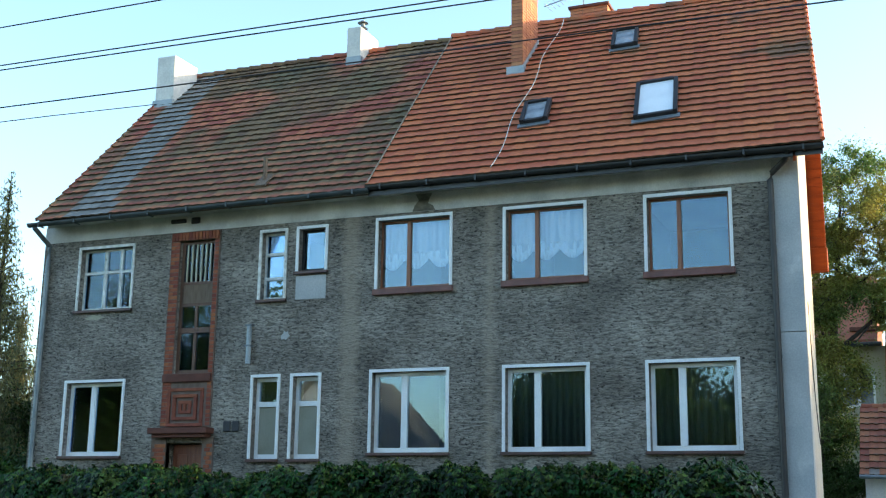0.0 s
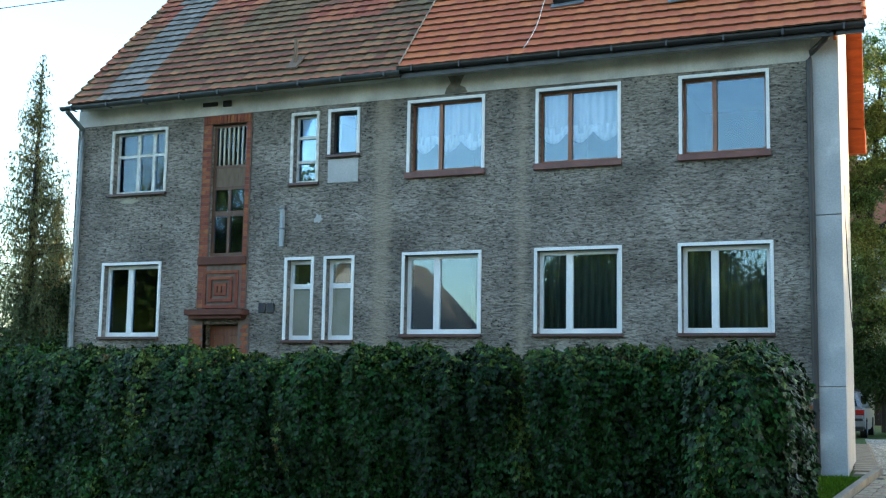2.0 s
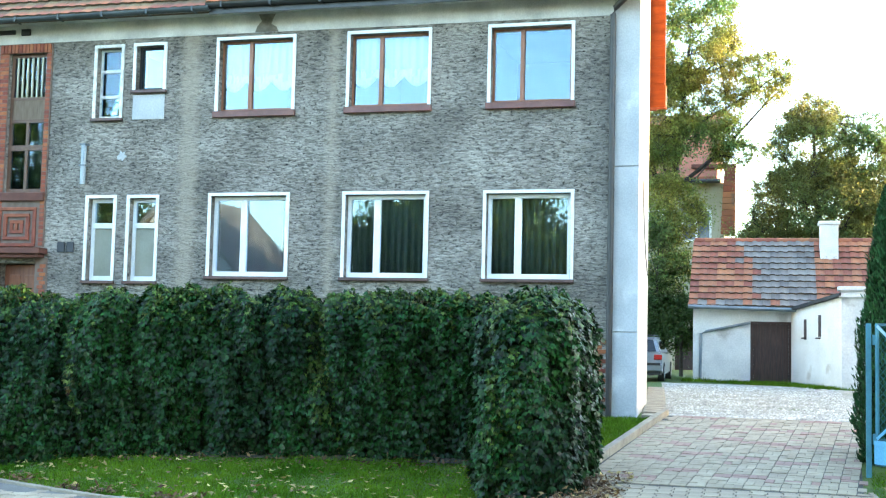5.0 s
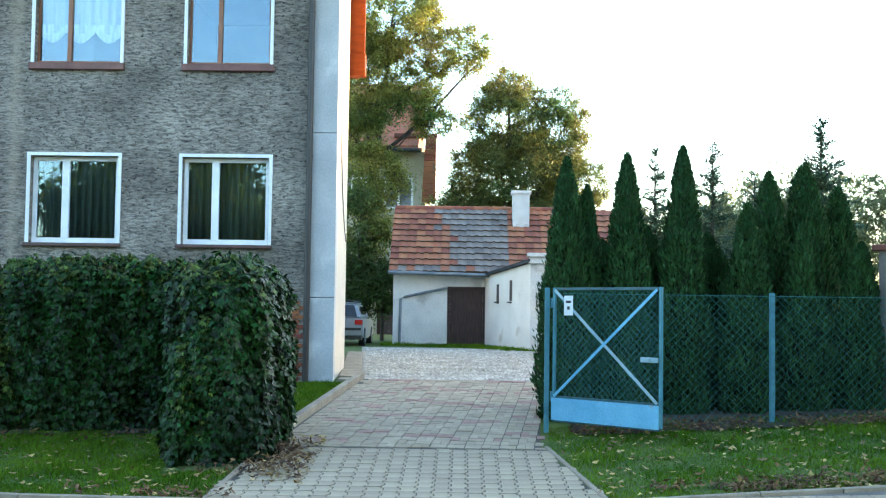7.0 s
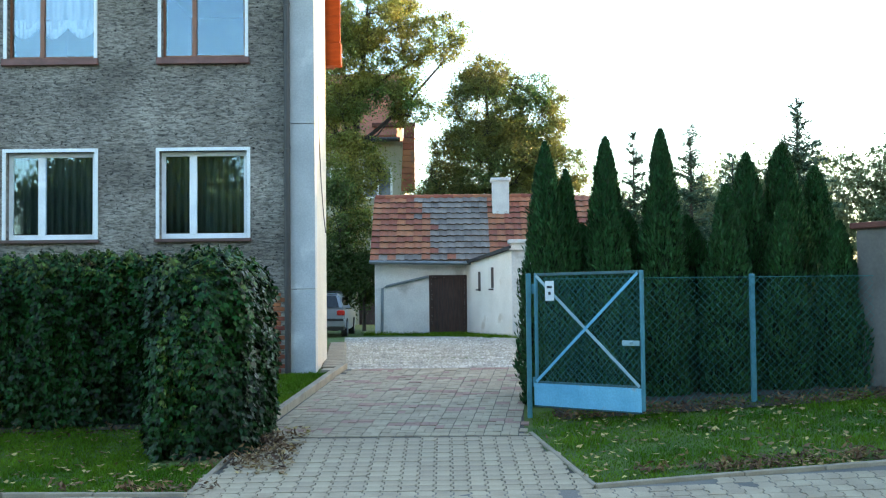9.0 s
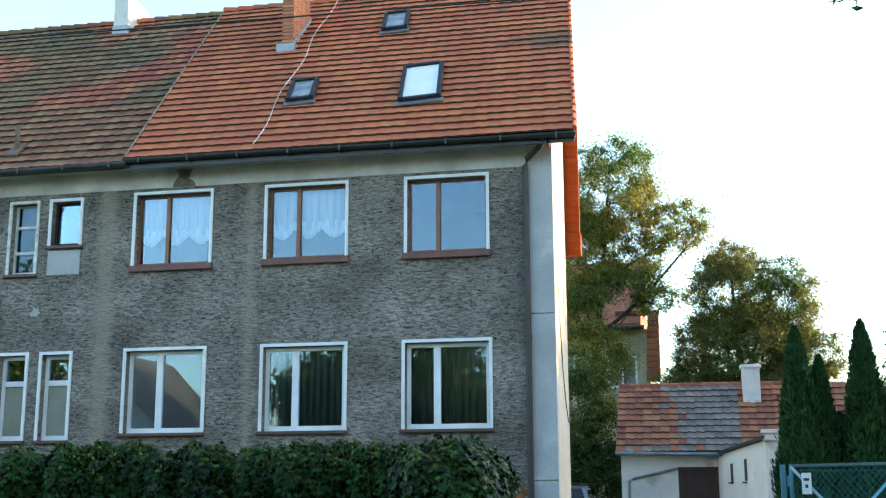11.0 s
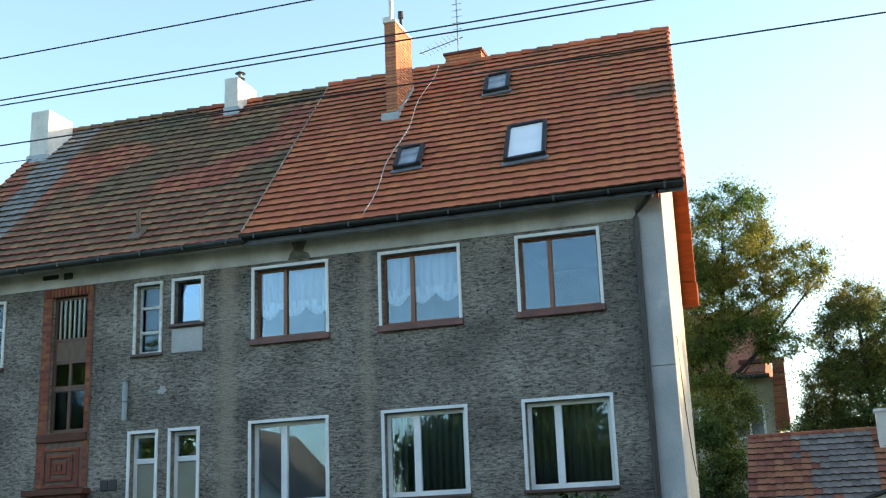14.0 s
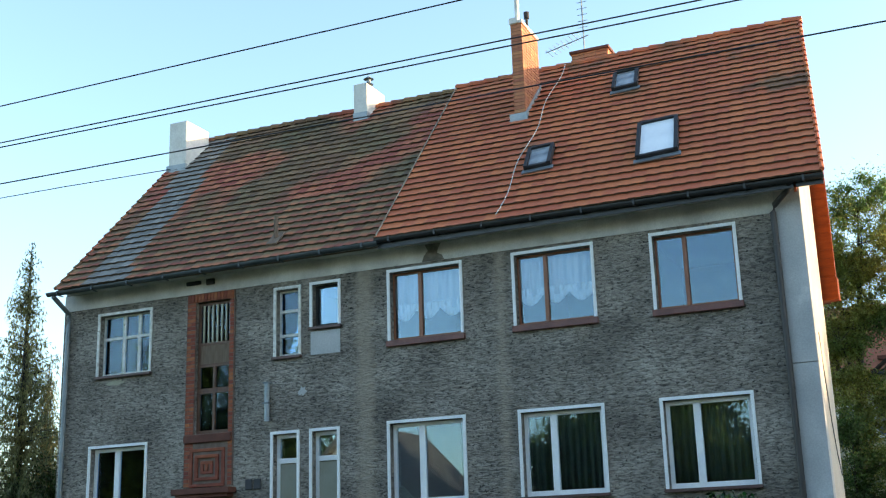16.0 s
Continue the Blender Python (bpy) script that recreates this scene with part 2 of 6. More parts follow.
M_BLUE = mat("turquoise gate paint", (0.028, 0.15, 0.19), (0.045, 0.20, 0.25), 5, 0.5, 0.15, 45, spot=((0.16, 0.17, 0.16), 9, 0.68))
M_BLUEP = mat("pale blue sheet steel", (0.10, 0.36, 0.53), (0.14, 0.43, 0.60), 4, 0.5, 0.1, 45, spot=((0.22, 0.30, 0.34), 8, 0.68))
M_TEAL = mat("dark teal worn paint", (0.012, 0.06, 0.07), (0.025, 0.10, 0.115), 6, 0.5, 0.15, 45, spot=((0.05, 0.035, 0.025), 9, 0.62))
M_BRACE = mat("pale grey-blue paint", (0.20, 0.34, 0.38), (0.28, 0.42, 0.46), 5, 0.5, 0.1, 45, spot=((0.2, 0.19, 0.17), 9, 0.67))
M_MESH = mat("turquoise coated fence wire", (0.025, 0.115, 0.115), (0.042, 0.165, 0.16), 5, 0.75, 0.0, spec=0.2)
M_SHEDWALL = mat("patchy white limewash", (0.58, 0.575, 0.56), (0.72, 0.71, 0.68), 1.4, 0.9, 0.3, 22, spot=((0.44, 0.42, 0.39), 1.1, 0.60))
# white limewash tinted peach: soft warm light is painted in
M_ANNEX = mat("white limewash with warm light tint", (0.66, 0.605, 0.545), (0.76, 0.71, 0.655), 1.3, 0.9, 0.3, 22, spot=((0.58, 0.50, 0.42), 1.2, 0.62))
M_SHEDDOOR = mat("dark brown shed door", (0.035, 0.02, 0.017), (0.065, 0.035, 0.03), 3, 0.7, 0.3, 40, stretch=(9, 9, 1))
M_SHEDTILE = mat("worn orange shed tile", (0.205, 0.072, 0.038), (0.335, 0.115, 0.054), 0.9, 0.85, 0.4, 40, rnd=0.28, spot=((0.14, 0.08, 0.055), 1.6, 0.56))
M_SHEDGREY = mat("grey shed tile", (0.125, 0.108, 0.095), (0.205, 0.178, 0.155), 1.5, 0.9, 0.4, 40, rnd=0.25)
M_DIRT = mat("dark soil", (0.02, 0.016, 0.011), (0.04, 0.03, 0.022), 3, 0.95, 0.5, 30)
M_LAWN = mat("lawn soil and thatch", (0.03, 0.07, 0.006), (0.065, 0.105, 0.012), 2.2, 0.95, 0.5, 60)
M_GRASS = mat("grass blades", (0.042, 0.118, 0.006), (0.11, 0.20, 0.014), 0.9, 0.6, 0.0, island=0.4, trans=0.3, spec=0.06)
M_GRAVEL = mat("pale gravel", (0.24, 0.21, 0.16), (0.38, 0.345, 0.275), 5, 0.95, 1.0, 38, spot=((0.12, 0.14, 0.06), 0.45, 0.6))
M_STONES = mat("loose gravel stones", (0.28, 0.255, 0.21), (0.50, 0.465, 0.40), 3, 0.9, 0.0, island=0.35)
M_ASPHALT = mat("worn grey footway asphalt", (0.095, 0.09, 0.08), (0.14, 0.13, 0.115), 1.5, 0.9, 0.4, 90, spot=((0.065, 0.063, 0.06), 0.5, 0.68))
M_PAVER = mat("grey concrete paver", (0.27, 0.217, 0.148), (0.36, 0.295, 0.205), 2.5, 0.9, 0.3, 60, rnd=0.1)
M_PAVERJ = mat("grey concrete pavers", (0.27, 0.217, 0.148), (0.36, 0.295, 0.205), 2.5, 0.9, 0.3, 60, island=0.1)
M_REDPAVE = mat("dull red paver", (0.27, 0.165, 0.13), (0.33, 0.205, 0.16), 3, 0.9, 0.3, 60, rnd=0.12)
M_JOINT = mat("dark paver joint sand", (0.035, 0.032, 0.027), (0.065, 0.06, 0.05), 6, 0.95, 0.4)
M_KERB = mat("concrete kerb", (0.20, 0.165, 0.12), (0.28, 0.235, 0.175), 3, 0.9, 0.3, 50)
M_HEDGE = mat("creeper leaves", (0.0026, 0.019, 0.0030), (0.011, 0.048, 0.0075), 0.8, 0.42, 0.0, island=0.85, trans=0.08, spec=0.18)
M_HEDGE_Y = mat("young creeper leaves", (0.030, 0.080, 0.011), (0.085, 0.125, 0.026), 1.6, 0.45, 0.0, island=0.6, trans=0.2, spot=((0.12, 0.055, 0.028), 2.2, 0.64), spec=0.2)
# near-black, painted for the shade deep inside hedge and conifers
M_HCORE = mat("dark core for inner shade", (0.008, 0.014, 0.006), (0.016, 0.024, 0.009), 6, 0.95, 0.6, 25, spec=0.2)
M_THUJA = mat("thuja foliage", (0.009, 0.047, 0.012), (0.026, 0.082, 0.022), 3, 0.6, 0.0, island=0.55, trans=0.12, spec=0.25)
M_SPRUCE = mat("spruce needles", (0.038, 0.080, 0.048), (0.065, 0.115, 0.068), 3, 0.6, 0.0, island=0.4, trans=0.15, spec=0.25)
# the golden second tone of A and B paints low sun onto leaves
M_LEAF_A = mat("ash leaves with sunlit gold", (0.08, 0.175, 0.045), (0.29, 0.26, 0.055), 0.55, 0.5, 0.0, island=0.45, trans=0.5, spec=0.35)
M_LEAF_B = mat("maple leaves", (0.075, 0.15, 0.045), (0.22, 0.20, 0.05), 0.5, 0.5, 0.0, island=0.45, trans=0.45, spec=0.35)
M_LEAF_C = mat("larch needles turning yellow", (0.12, 0.175, 0.09), (0.29, 0.22, 0.075), 0.5, 0.55, 0.0, island=0.4, trans=0.4, spec=0.25)
# distance haze and skylight are put into this pale leaf colour
M_LEAF_E = mat("garden tree leaves paled as haze", (0.12, 0.175, 0.085), (0.20, 0.22, 0.105), 0.4, 0.55, 0.0, island=0.35, trans=0.4, spec=0.2)
M_LEAF_D = mat("dark street tree leaves", (0.035, 0.07, 0.018), (0.065, 0.105, 0.025), 0.6, 0.5, 0.0, island=0.4, trans=0.2, spec=0.2)
M_BARK = mat("grey-brown bark", (0.03, 0.026, 0.021), (0.06, 0.05, 0.04), 4, 0.95, 0.6, 25, stretch=(3, 3, 0.7))
M_DEAD = mat("fallen leaves", (0.20, 0.12, 0.045), (0.36, 0.27, 0.10), 3, 0.8, 0.0, island=0.5)
M_LITTER = mat("brown leaf litter", (0.06, 0.032, 0.016), (0.17, 0.095, 0.04), 3, 0.9, 0.0, island=0.5)
M_CAR = mat("silver car paint", (0.22, 0.245, 0.265), (0.26, 0.285, 0.305), 3, 0.3, 0.0, metal=0.3)
M_CARGLASS = mat("dark car glass", (0.012, 0.014, 0.016), (0.018, 0.02, 0.022), 3, 0.06, 0.0)
M_CARTRIM = mat("black car plastic", (0.015, 0.015, 0.016), (0.025, 0.025, 0.026), 5, 0.5, 0.05)
M_TAIL = mat("red lamp plastic", (0.35, 0.015, 0.012), (0.42, 0.02, 0.016), 3, 0.15, 0.0)
M_RUBBER = mat("tyre rubber", (0.012, 0.012, 0.012), (0.02, 0.02, 0.02), 5, 0.85, 0.1)
M_CABLE = mat("black cable", (0.012, 0.012, 0.014), (0.02, 0.02, 0.022), 5, 0.6, 0.0)
M_FARWALL = mat("ochre grey render", (0.32, 0.30, 0.22), (0.42, 0.39, 0.3), 0.8, 0.9, 0.2, 20)
M_GREYWALL = mat("grey garden wall", (0.085, 0.078, 0.068), (0.15, 0.135, 0.12), 1.0, 0.9, 0.3, 25, spot=((0.16, 0.14, 0.13), 1.2, 0.62))
# white of blind and bright sky reflection both put into the colour
M_SKYPANE = mat("white pane, blind and painted sky glare", (0.72, 0.74, 0.76), (0.8, 0.82, 0.83), 2, 0.08, 0.0)
M_SKYPANE2 = mat("mottled grey opaque pane", (0.12, 0.135, 0.15), (0.30, 0.32, 0.34), 3, 0.06, 0.0)
M_BAR = mat("dark lettering bar", (0.02, 0.02, 0.025), (0.03, 0.03, 0.035), 5, 0.6, 0.0)
M_SIGN = mat("off-white sign", (0.6, 0.62, 0.62), (0.68, 0.7, 0.7), 5, 0.4, 0.0)


# ---- building helpers ----
def thing(name, label="", category="", group="", kind="", loc=(0, 0, 0)):
    e = new(name)
    e.empty_display_size = 0.2
    e.location = loc
    return tagged(e, label, category, group, kind)


def finish(name, me, material, parent=None, label=""):
    for m in material if isinstance(material, (list, tuple)) else (material,):
        me.materials.append(m)
    ob = new(name, me)
    ob.parent = parent
    return tagged(ob, label)


def part(name, bm, material, parent=None, label=""):
    me = bpy.data.meshes.new(name)
    bmesh.ops.recalc_face_normals(bm, faces=bm.faces)
    bm.to_mesh(me)
    bm.free()
    return finish(name, me, material, parent, label)


def box(bm, x0, x1, y0, y1, z0, z1, m=None):
    v = [bm.verts.new((x, y, z)) for x in (x0, x1) for y in (y0, y1) for z in (z0, z1)]
    if m is not None:
        for w in v:
            w.co = m @ w.co
    for f in ((0, 1, 3, 2), (4, 6, 7, 5), (0, 4, 5, 1), (2, 3, 7, 6), (0, 2, 6, 4), (1, 5, 7, 3)):
        bm.faces.new([v[i] for i in f])
    return v


def boxes(*bs, bevel=0.0):
    bm = bmesh.new()
    for b in bs:
        box(bm, *b)
    if bevel:
        bmesh.ops.bevel(bm, geom=bm.edges[:], offset=bevel, segments=1, affect="EDGES")
    return bm


def prism(poly, a0, a1, axis="x"):
    """A polygon of two coordinates, drawn out along an axis."""
    bm = bmesh.new()
    put = {"x": lambda p, a: (a, p[0], p[1]), "y": lambda p, a: (p[0], a, p[1]), "z": lambda p, a: (p[0], p[1], a)}[axis]
    lo, hi = [bm.verts.new(put(p, a0)) for p in poly], [bm.verts.new(put(p, a1)) for p in poly]
    bm.faces.new(lo)
    bm.faces.new(hi[::-1])
    for i in range(len(poly)):
        j = (i + 1) % len(poly)
        bm.faces.new((lo[i], lo[j], hi[j], hi[i]))
    return bm


def tube(bm, pts, radii, sides=8, cap=True):
    """A tube along points."""
    pts = [Vector(p) for p in pts]
    if not isinstance(radii, (list, tuple)):
        radii = [radii] * len(pts)
    rings = []
    for i, p in enumerate(pts):
        d = (pts[min(i + 1, len(pts) - 1)] - pts[max(i - 1, 0)]).normalized()
        u = d.orthogonal().normalized() if abs(d.z) > 0.9 else d.cross(Vector((0, 0, 1))).normalized()
        w = d.cross(u)
        rings.append([bm.verts.new(p + radii[i] * (math.cos(a) * u + math.sin(a) * w)) for a in (k * math.tau / sides for k in range(sides))])
    for r0, r1 in zip(rings, rings[1:]):
        for k in range(sides):
            bm.faces.new((r0[k], r0[(k + 1) % sides], r1[(k + 1) % sides], r1[k]))
    if cap:
        bm.faces.new(rings[0])
        bm.faces.new(rings[-1][::-1])


def tubes(*runs, sides=8):
    bm = bmesh.new()
    for pts, r in runs:
        tube(bm, pts, r, sides)
    return bm


def raw(name, verts, faces, material, parent=None, label="", smooth=False):
    """verts (n, 3) and faces (m, 4) or (m, 3) as arrays."""
    verts, faces = np.asarray(verts, dtype=np.float32), np.asarray(faces, dtype=np.int32)
    me = bpy.data.meshes.new(name)
    k = faces.shape[1]
    me.vertices.add(len(verts))
    me.vertices.foreach_set("co", verts.ravel())
    me.loops.add(faces.size)
    me.loops.foreach_set("vertex_index", faces.ravel())
    me.polygons.add(len(faces))
    me.polygons.foreach_set("loop_start", np.arange(0, faces.size, k, dtype=np.int32))
    me.update(calc_edges=True)
    if smooth:
        me.polygons.foreach_set("use_smooth", np.ones(len(faces), dtype=bool))
    return finish(name, me, material, parent, label)


def unit(v):
    return v / np.maximum(np.linalg.norm(v, axis=1, keepdims=True), 1e-6)


def leaf_quads(centre, along, normal, length, width, fold=0.25):
    """Pointed leaves: a kite folded on its midrib, as quads of four corners."""
    n = len(centre)
    a = unit(along)
    s = unit(np.cross(a, normal))
    nn = np.cross(s, a)
    L, W = np.asarray(length).reshape(-1, 1) * np.ones((n, 1)), np.asarray(width).reshape(-1, 1) * np.ones((n, 1))
    v = np.stack([centre - a * L * 0.5, centre + s * W * 0.5 - nn * W * fold - a * L * 0.05,
                  centre + a * L * 0.5, centre - s * W * 0.5 - nn * W * fold - a * L * 0.05], axis=1)
    return v.reshape(-1, 3), np.arange(4 * n).reshape(n, 4)


def mesh_of(bm, name, *materials):
    me = bpy.data.meshes.new(name)
    bmesh.ops.recalc_face_normals(bm, faces=bm.faces)
    bm.to_mesh(me)
    bm.free()
    for m in materials:
        me.materials.append(m)
    return me


def piece(name, me, parent, m):
    ob = bpy.data.objects.new(name, me)
    scene.collection.objects.link(ob)
    ob.parent = parent
    ob.matrix_basis = m
    return ob


def lerp(a, b, t):
    return a + (b - a) * t


# ---- ground ----
def g(x, y):
    """Height of the ground: the yard rises gently from the street."""
    pts = ((-60, -0.95), (-9.5, -0.9), (-7.7, -0.82), (-4.2, -0.5), (0.2, -0.13), (16, -0.04), (60, 0.1), (600, 0.1))
    z = pts[-1][1]
    for (y0, z0), (y1, z1) in zip(pts, pts[1:]):
        if y <= y1:
            z = lerp(z0, z1, max(0.0, (y - y0) / (y1 - y0)))
            break
    near = max(0.0, min(1.0, (y + 9.0) / 2.5)) * max(0.0, min(1.0, (3.0 - y) / 5.0))
    side = 0.055 * min(max(x - 5.7, 0), 5) - 0.022 * min(max(3.0 - x, 0), 13)
    return z + near * side


KERB = [(-40, -0.5), (-16, -4.3), (-8.8, -5.05), (-5.1, -5.95), (-2.6, -6.95), (0.4, -7.5), (2.5, -7.66), (5.93, -7.56), (7.4, -7.36), (9.0, -7.2), (14, -6.7), (40, -4.0)]


def kerb_y(x):
    for (x0, y0), (x1, y1) in zip(KERB, KERB[1:]):
        if x <= x1:
            return lerp(y0, y1, (x - x0) / (x1 - x0))
    return KERB[-1][1]


def drive_left(y):
    return lerp(2.32, 3.0, (y + 5.4) / 5.7) if y > -5.4 else lerp(2.2, 2.32, (y + 7.66) / 2.26)


def drive_right(y):
    return lerp(5.48, 5.85, (y + 5.0) / 6.0) if y > -5.0 else lerp(5.95, 5.48, (y + 7.6) / 2.6)


def sheet(name, xs, ys, zf, material, kind="structure", label="", category="ground"):
    xs, ys = np.asarray(xs), np.asarray(ys)
    v = [(x, y, zf(x, y)) for y in ys for x in xs]
    nx = len(xs)
    f = [(j * nx + i, j * nx + i + 1, (j + 1) * nx + i + 1, (j + 1) * nx + i) for j in range(len(ys) - 1) for i in range(nx - 1)]
    ob = raw(name, v, f, material)
    return tagged(ob, label, category, "", kind)


def strip(name, left, right, y0, y1, n, lift, material, label, category, m=8):
    """A sheet between two edge functions of y, lying lift above the ground."""
    v, f = [], []
    for j in range(n + 1):
        y = lerp(y0, y1, j / n)
        for i in range(m + 1):
            x = lerp(left(y), right(y), i / m)
            v.append((x, y, g(x, y) + lift))
    for j in range(n):
        for i in range(m):
            a = j * (m + 1) + i
            f.append((a, a + 1, a + m + 2, a + m + 1))
    return tagged(raw(name, v, f, material), label, category, "", "structure")


XS = sorted({*np.linspace(-16, 14, 61).round(3), -600, -200, -80, -40, -25, 25, 40, 80, 200, 600})
YS = sorted({*np.linspace(-10, 3, 40).round(3), -600, -200, -80, -40, -20, 6, 9, 12, 16, 20, 30, 60, 120, 250, 600})
sheet("ground", XS, YS, g, M_LAWN, label="grassy soil ground sloping up from the street")
strip("driveway", drive_left, drive_right, -7.62, 0.3, 24, 0.012, M_JOINT, "paved driveway bed with dark joint sand", "driveway")
strip("gravel_yard", lambda y: 2.98 - 0.085 * y, lambda y: 9.5 if y > 2 else 6.6 + y * 0.5, 0.3, 14.2, 24, 0.012, M_GRAVEL, "pale gravel yard behind the house", "gravel yard")


strip("planting_bed", lambda y: 5.95, lambda y: 10.6, -4.35, -1.6, 8, 0.02, M_DIRT, "dark bare soil under the conifers", "soil")
strip("hedge_bed", lambda y: -12.6, lambda y: 1.6, -4.3, -3.6, 6, 0.016, M_DIRT, "dark bare soil under the hedge", "soil", 40)


def street_sheet():
    v, f = [], []
    xs = [-60, -40, -25, -16, -12, -8.8, -6.8, -5.1, -2.6, 0.4, 2.5, 4, 5.93, 7.4, 9, 11.5, 14, 25, 40, 60]
    for x in xs:
        for d in (-0.06, -0.6, -1.3, -2.1, -20):
            y = kerb_y(x) + d
            v.append((x, y, g(x, y) + 0.015))
    for i in range(len(xs) - 1):
        for j in range(4):
            a = i * 5 + j
            f.append((a, a + 5, a + 6, a + 1))
    return tagged(raw("road", v, f, M_ASPHALT), "grey asphalt road and footway bed", "road", "", "structure")


street_sheet()

# ---- house ----
SK = -0.082          # the gables run back askew
WX0 = -12.4
FLOOR_Z = -0.25
house = thing("house", "two-storey grey roughcast house with red tiled roof", "house")


def wall_holes(x0, x1, z0, z1, y0, y1, holes):
    """A wall slab with rectangular openings that go through it."""
    xs = sorted({x0, x1, *(h[0] for h in holes), *(h[1] for h in holes)})
    zs = sorted({z0, z1, *(h[2] for h in holes), *(h[3] for h in holes)})
    solid = lambda i, k: 0 <= i < len(xs) - 1 and 0 <= k < len(zs) - 1 and not any(
        h[0] - 1e-6 <= xs[i] and xs[i + 1] <= h[1] + 1e-6 and h[2] - 1e-6 <= zs[k] and zs[k + 1] <= h[3] + 1e-6 for h in holes)
    bm = bmesh.new()
    q = lambda *c: bm.faces.new([bm.verts.new(p) for p in c])
    for i in range(len(xs) - 1):
        for k in range(len(zs) - 1):
            if not solid(i, k):
                continue
            a, b, c, d = xs[i], xs[i + 1], zs[k], zs[k + 1]
            q((a, y0, c), (b, y0, c), (b, y0, d), (a, y0, d))
            q((a, y1, c), (a, y1, d), (b, y1, d), (b, y1, c))
            if not solid(i - 1, k):
                q((a, y0, c), (a, y0, d), (a, y1, d), (a, y1, c))
            if not solid(i + 1, k):
                q((b, y0, c), (b, y1, c), (b, y1, d), (b, y0, d))
            if not solid(i, k - 1):
                q((a, y0, c), (a, y1, c), (b, y1, c), (b, y0, c))
            if not solid(i, k + 1):
                q((a, y0, d), (b, y0, d), (b, y1, d), (a, y1, d))
    bmesh.ops.remove_doubles(bm, verts=bm.verts[:], dist=1e-5)
    return bm


# name, x0, x1, z0, z1 of the outer edge of the surround
WINS = {
    "w1": (-4.93, -3.41, 1.97, 3.45), "w2": (-2.445, -0.925, 1.97, 3.45), "w3": (0.0, 1.5, 1.97, 3.45), "l1": (-11.6, -10.16, 1.94, 3.44),
    "u1": (-4.88, -3.38, 4.86, 6.21), "u2": (-2.44, -0.94, 4.87, 6.21), "u3": (0.03, 1.475, 4.87, 6.21), "ul": (-11.5, -10.14, 4.80, 6.13),
    "n1": (-7.30, -6.70, 4.80, 6.17), "n2": (-6.51, -5.85, 5.29, 6.18), "n3": (-7.35, -6.73, 1.87, 3.43), "n4": (-6.52, -5.89, 1.87, 3.43),
}
holes = []
for k, (a, b, c, d) in WINS.items():
    holes.append((a + 0.06, b - 0.06, c + 0.02, d - 0.06))
BAY = (-9.26, -8.19)
holes.append((-9.07, -8.29, 3.50, 6.08))      # stair window
holes.append((-9.12, -8.32, -0.25, 2.20))     # front door
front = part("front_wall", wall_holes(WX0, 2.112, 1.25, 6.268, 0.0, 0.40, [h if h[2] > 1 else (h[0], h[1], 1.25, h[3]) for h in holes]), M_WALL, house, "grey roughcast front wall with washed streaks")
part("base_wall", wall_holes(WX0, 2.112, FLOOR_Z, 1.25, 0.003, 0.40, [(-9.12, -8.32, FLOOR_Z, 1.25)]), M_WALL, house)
part("frieze", boxes((WX0 + 0.005, 2.112, -0.012, 0.40, 6.27, 6.60)), M_FRIEZE, house, "pale stained render band under the eaves")
part("render_loss", prism([(-4.16, 6.272), (-3.72, 6.272), (-3.76, 6.36), (-3.86, 6.41), (-3.83, 6.50), (-3.78, 6.59), (-4.10, 6.59), (-4.04, 6.47), (-4.12, 6.38)], -0.016, 0.0, "y"), M_LOSS, house, "dark ragged patch where the pale render is lost")

CHIP = ((-0.5, -0.1), (-0.38, -0.42), (-0.12, -0.30), (0.05, -0.5), (0.26, -0.24), (0.5, -0.05), (0.24, 0.12), (0.3, 0.42), (0.02, 0.28), (-0.16, 0.5), (-0.24, 0.16))
for cx, cz, w, h, m, lb in ((-6.67, 4.14, 0.20, 0.19, M_PANEL, "pale plaster patch"), (-11.0, 4.68, 0.50, 0.12, M_FARWALL, "pale bare plaster under the sill"), (-8.03, 3.86, 0.07, 0.24, M_LOSS, "dark ragged hole in the plaster"),
                            (-8.07, 4.25, 0.06, 0.14, M_LOSS, "dark ragged hole in the plaster"), (-9.55, 5.35, 0.07, 0.10, M_LOSS, "dark ragged hole in the plaster")):
    part("plaster_chip", prism([(cx + u * w, cz + v * h) for u, v in CHIP], -0.006, 0.02, "y"), m, house, lb)


def gable(name, material, line):
    """A gable wall 0.3 thick whose plan follows the outer line (y, x) in straight pieces."""
    top = lambda y: 6.85 + 0.954 * min(y, 10.0 - y)
    for (y0, x0), (y1, x1) in zip(line, line[1:]):
        ys = [y0] + [5.0] * (y0 < 5 < y1) + [y1]
        xat = lambda y: lerp(x0, x1, (y - y0) / (y1 - y0))
        prof = [(y0, FLOOR_Z), (y1, FLOOR_Z)] + [(y, top(y)) for y in reversed(ys)]
        bm = bmesh.new()
        lo = [bm.verts.new((xat(y) - 0.3, y, z)) for y, z in prof]
        hi = [bm.verts.new((xat(y), y, z)) for y, z in prof]
        bm.faces.new(lo)
        bm.faces.new(hi[::-1])
        for i in range(len(prof)):
            j = (i + 1) % len(prof)
            bm.faces.new((lo[i], lo[j], hi[j], hi[i]))
        part(name, bm, material, house)


gable("gable_wall", M_GABLE, ((0.02, 2.53), (2.7, 2.433), (10.0, 1.64)))
gable("gable_wall", M_WALL, ((0.02, WX0 + 0.296), (10.0, WX0 - 0.52)))
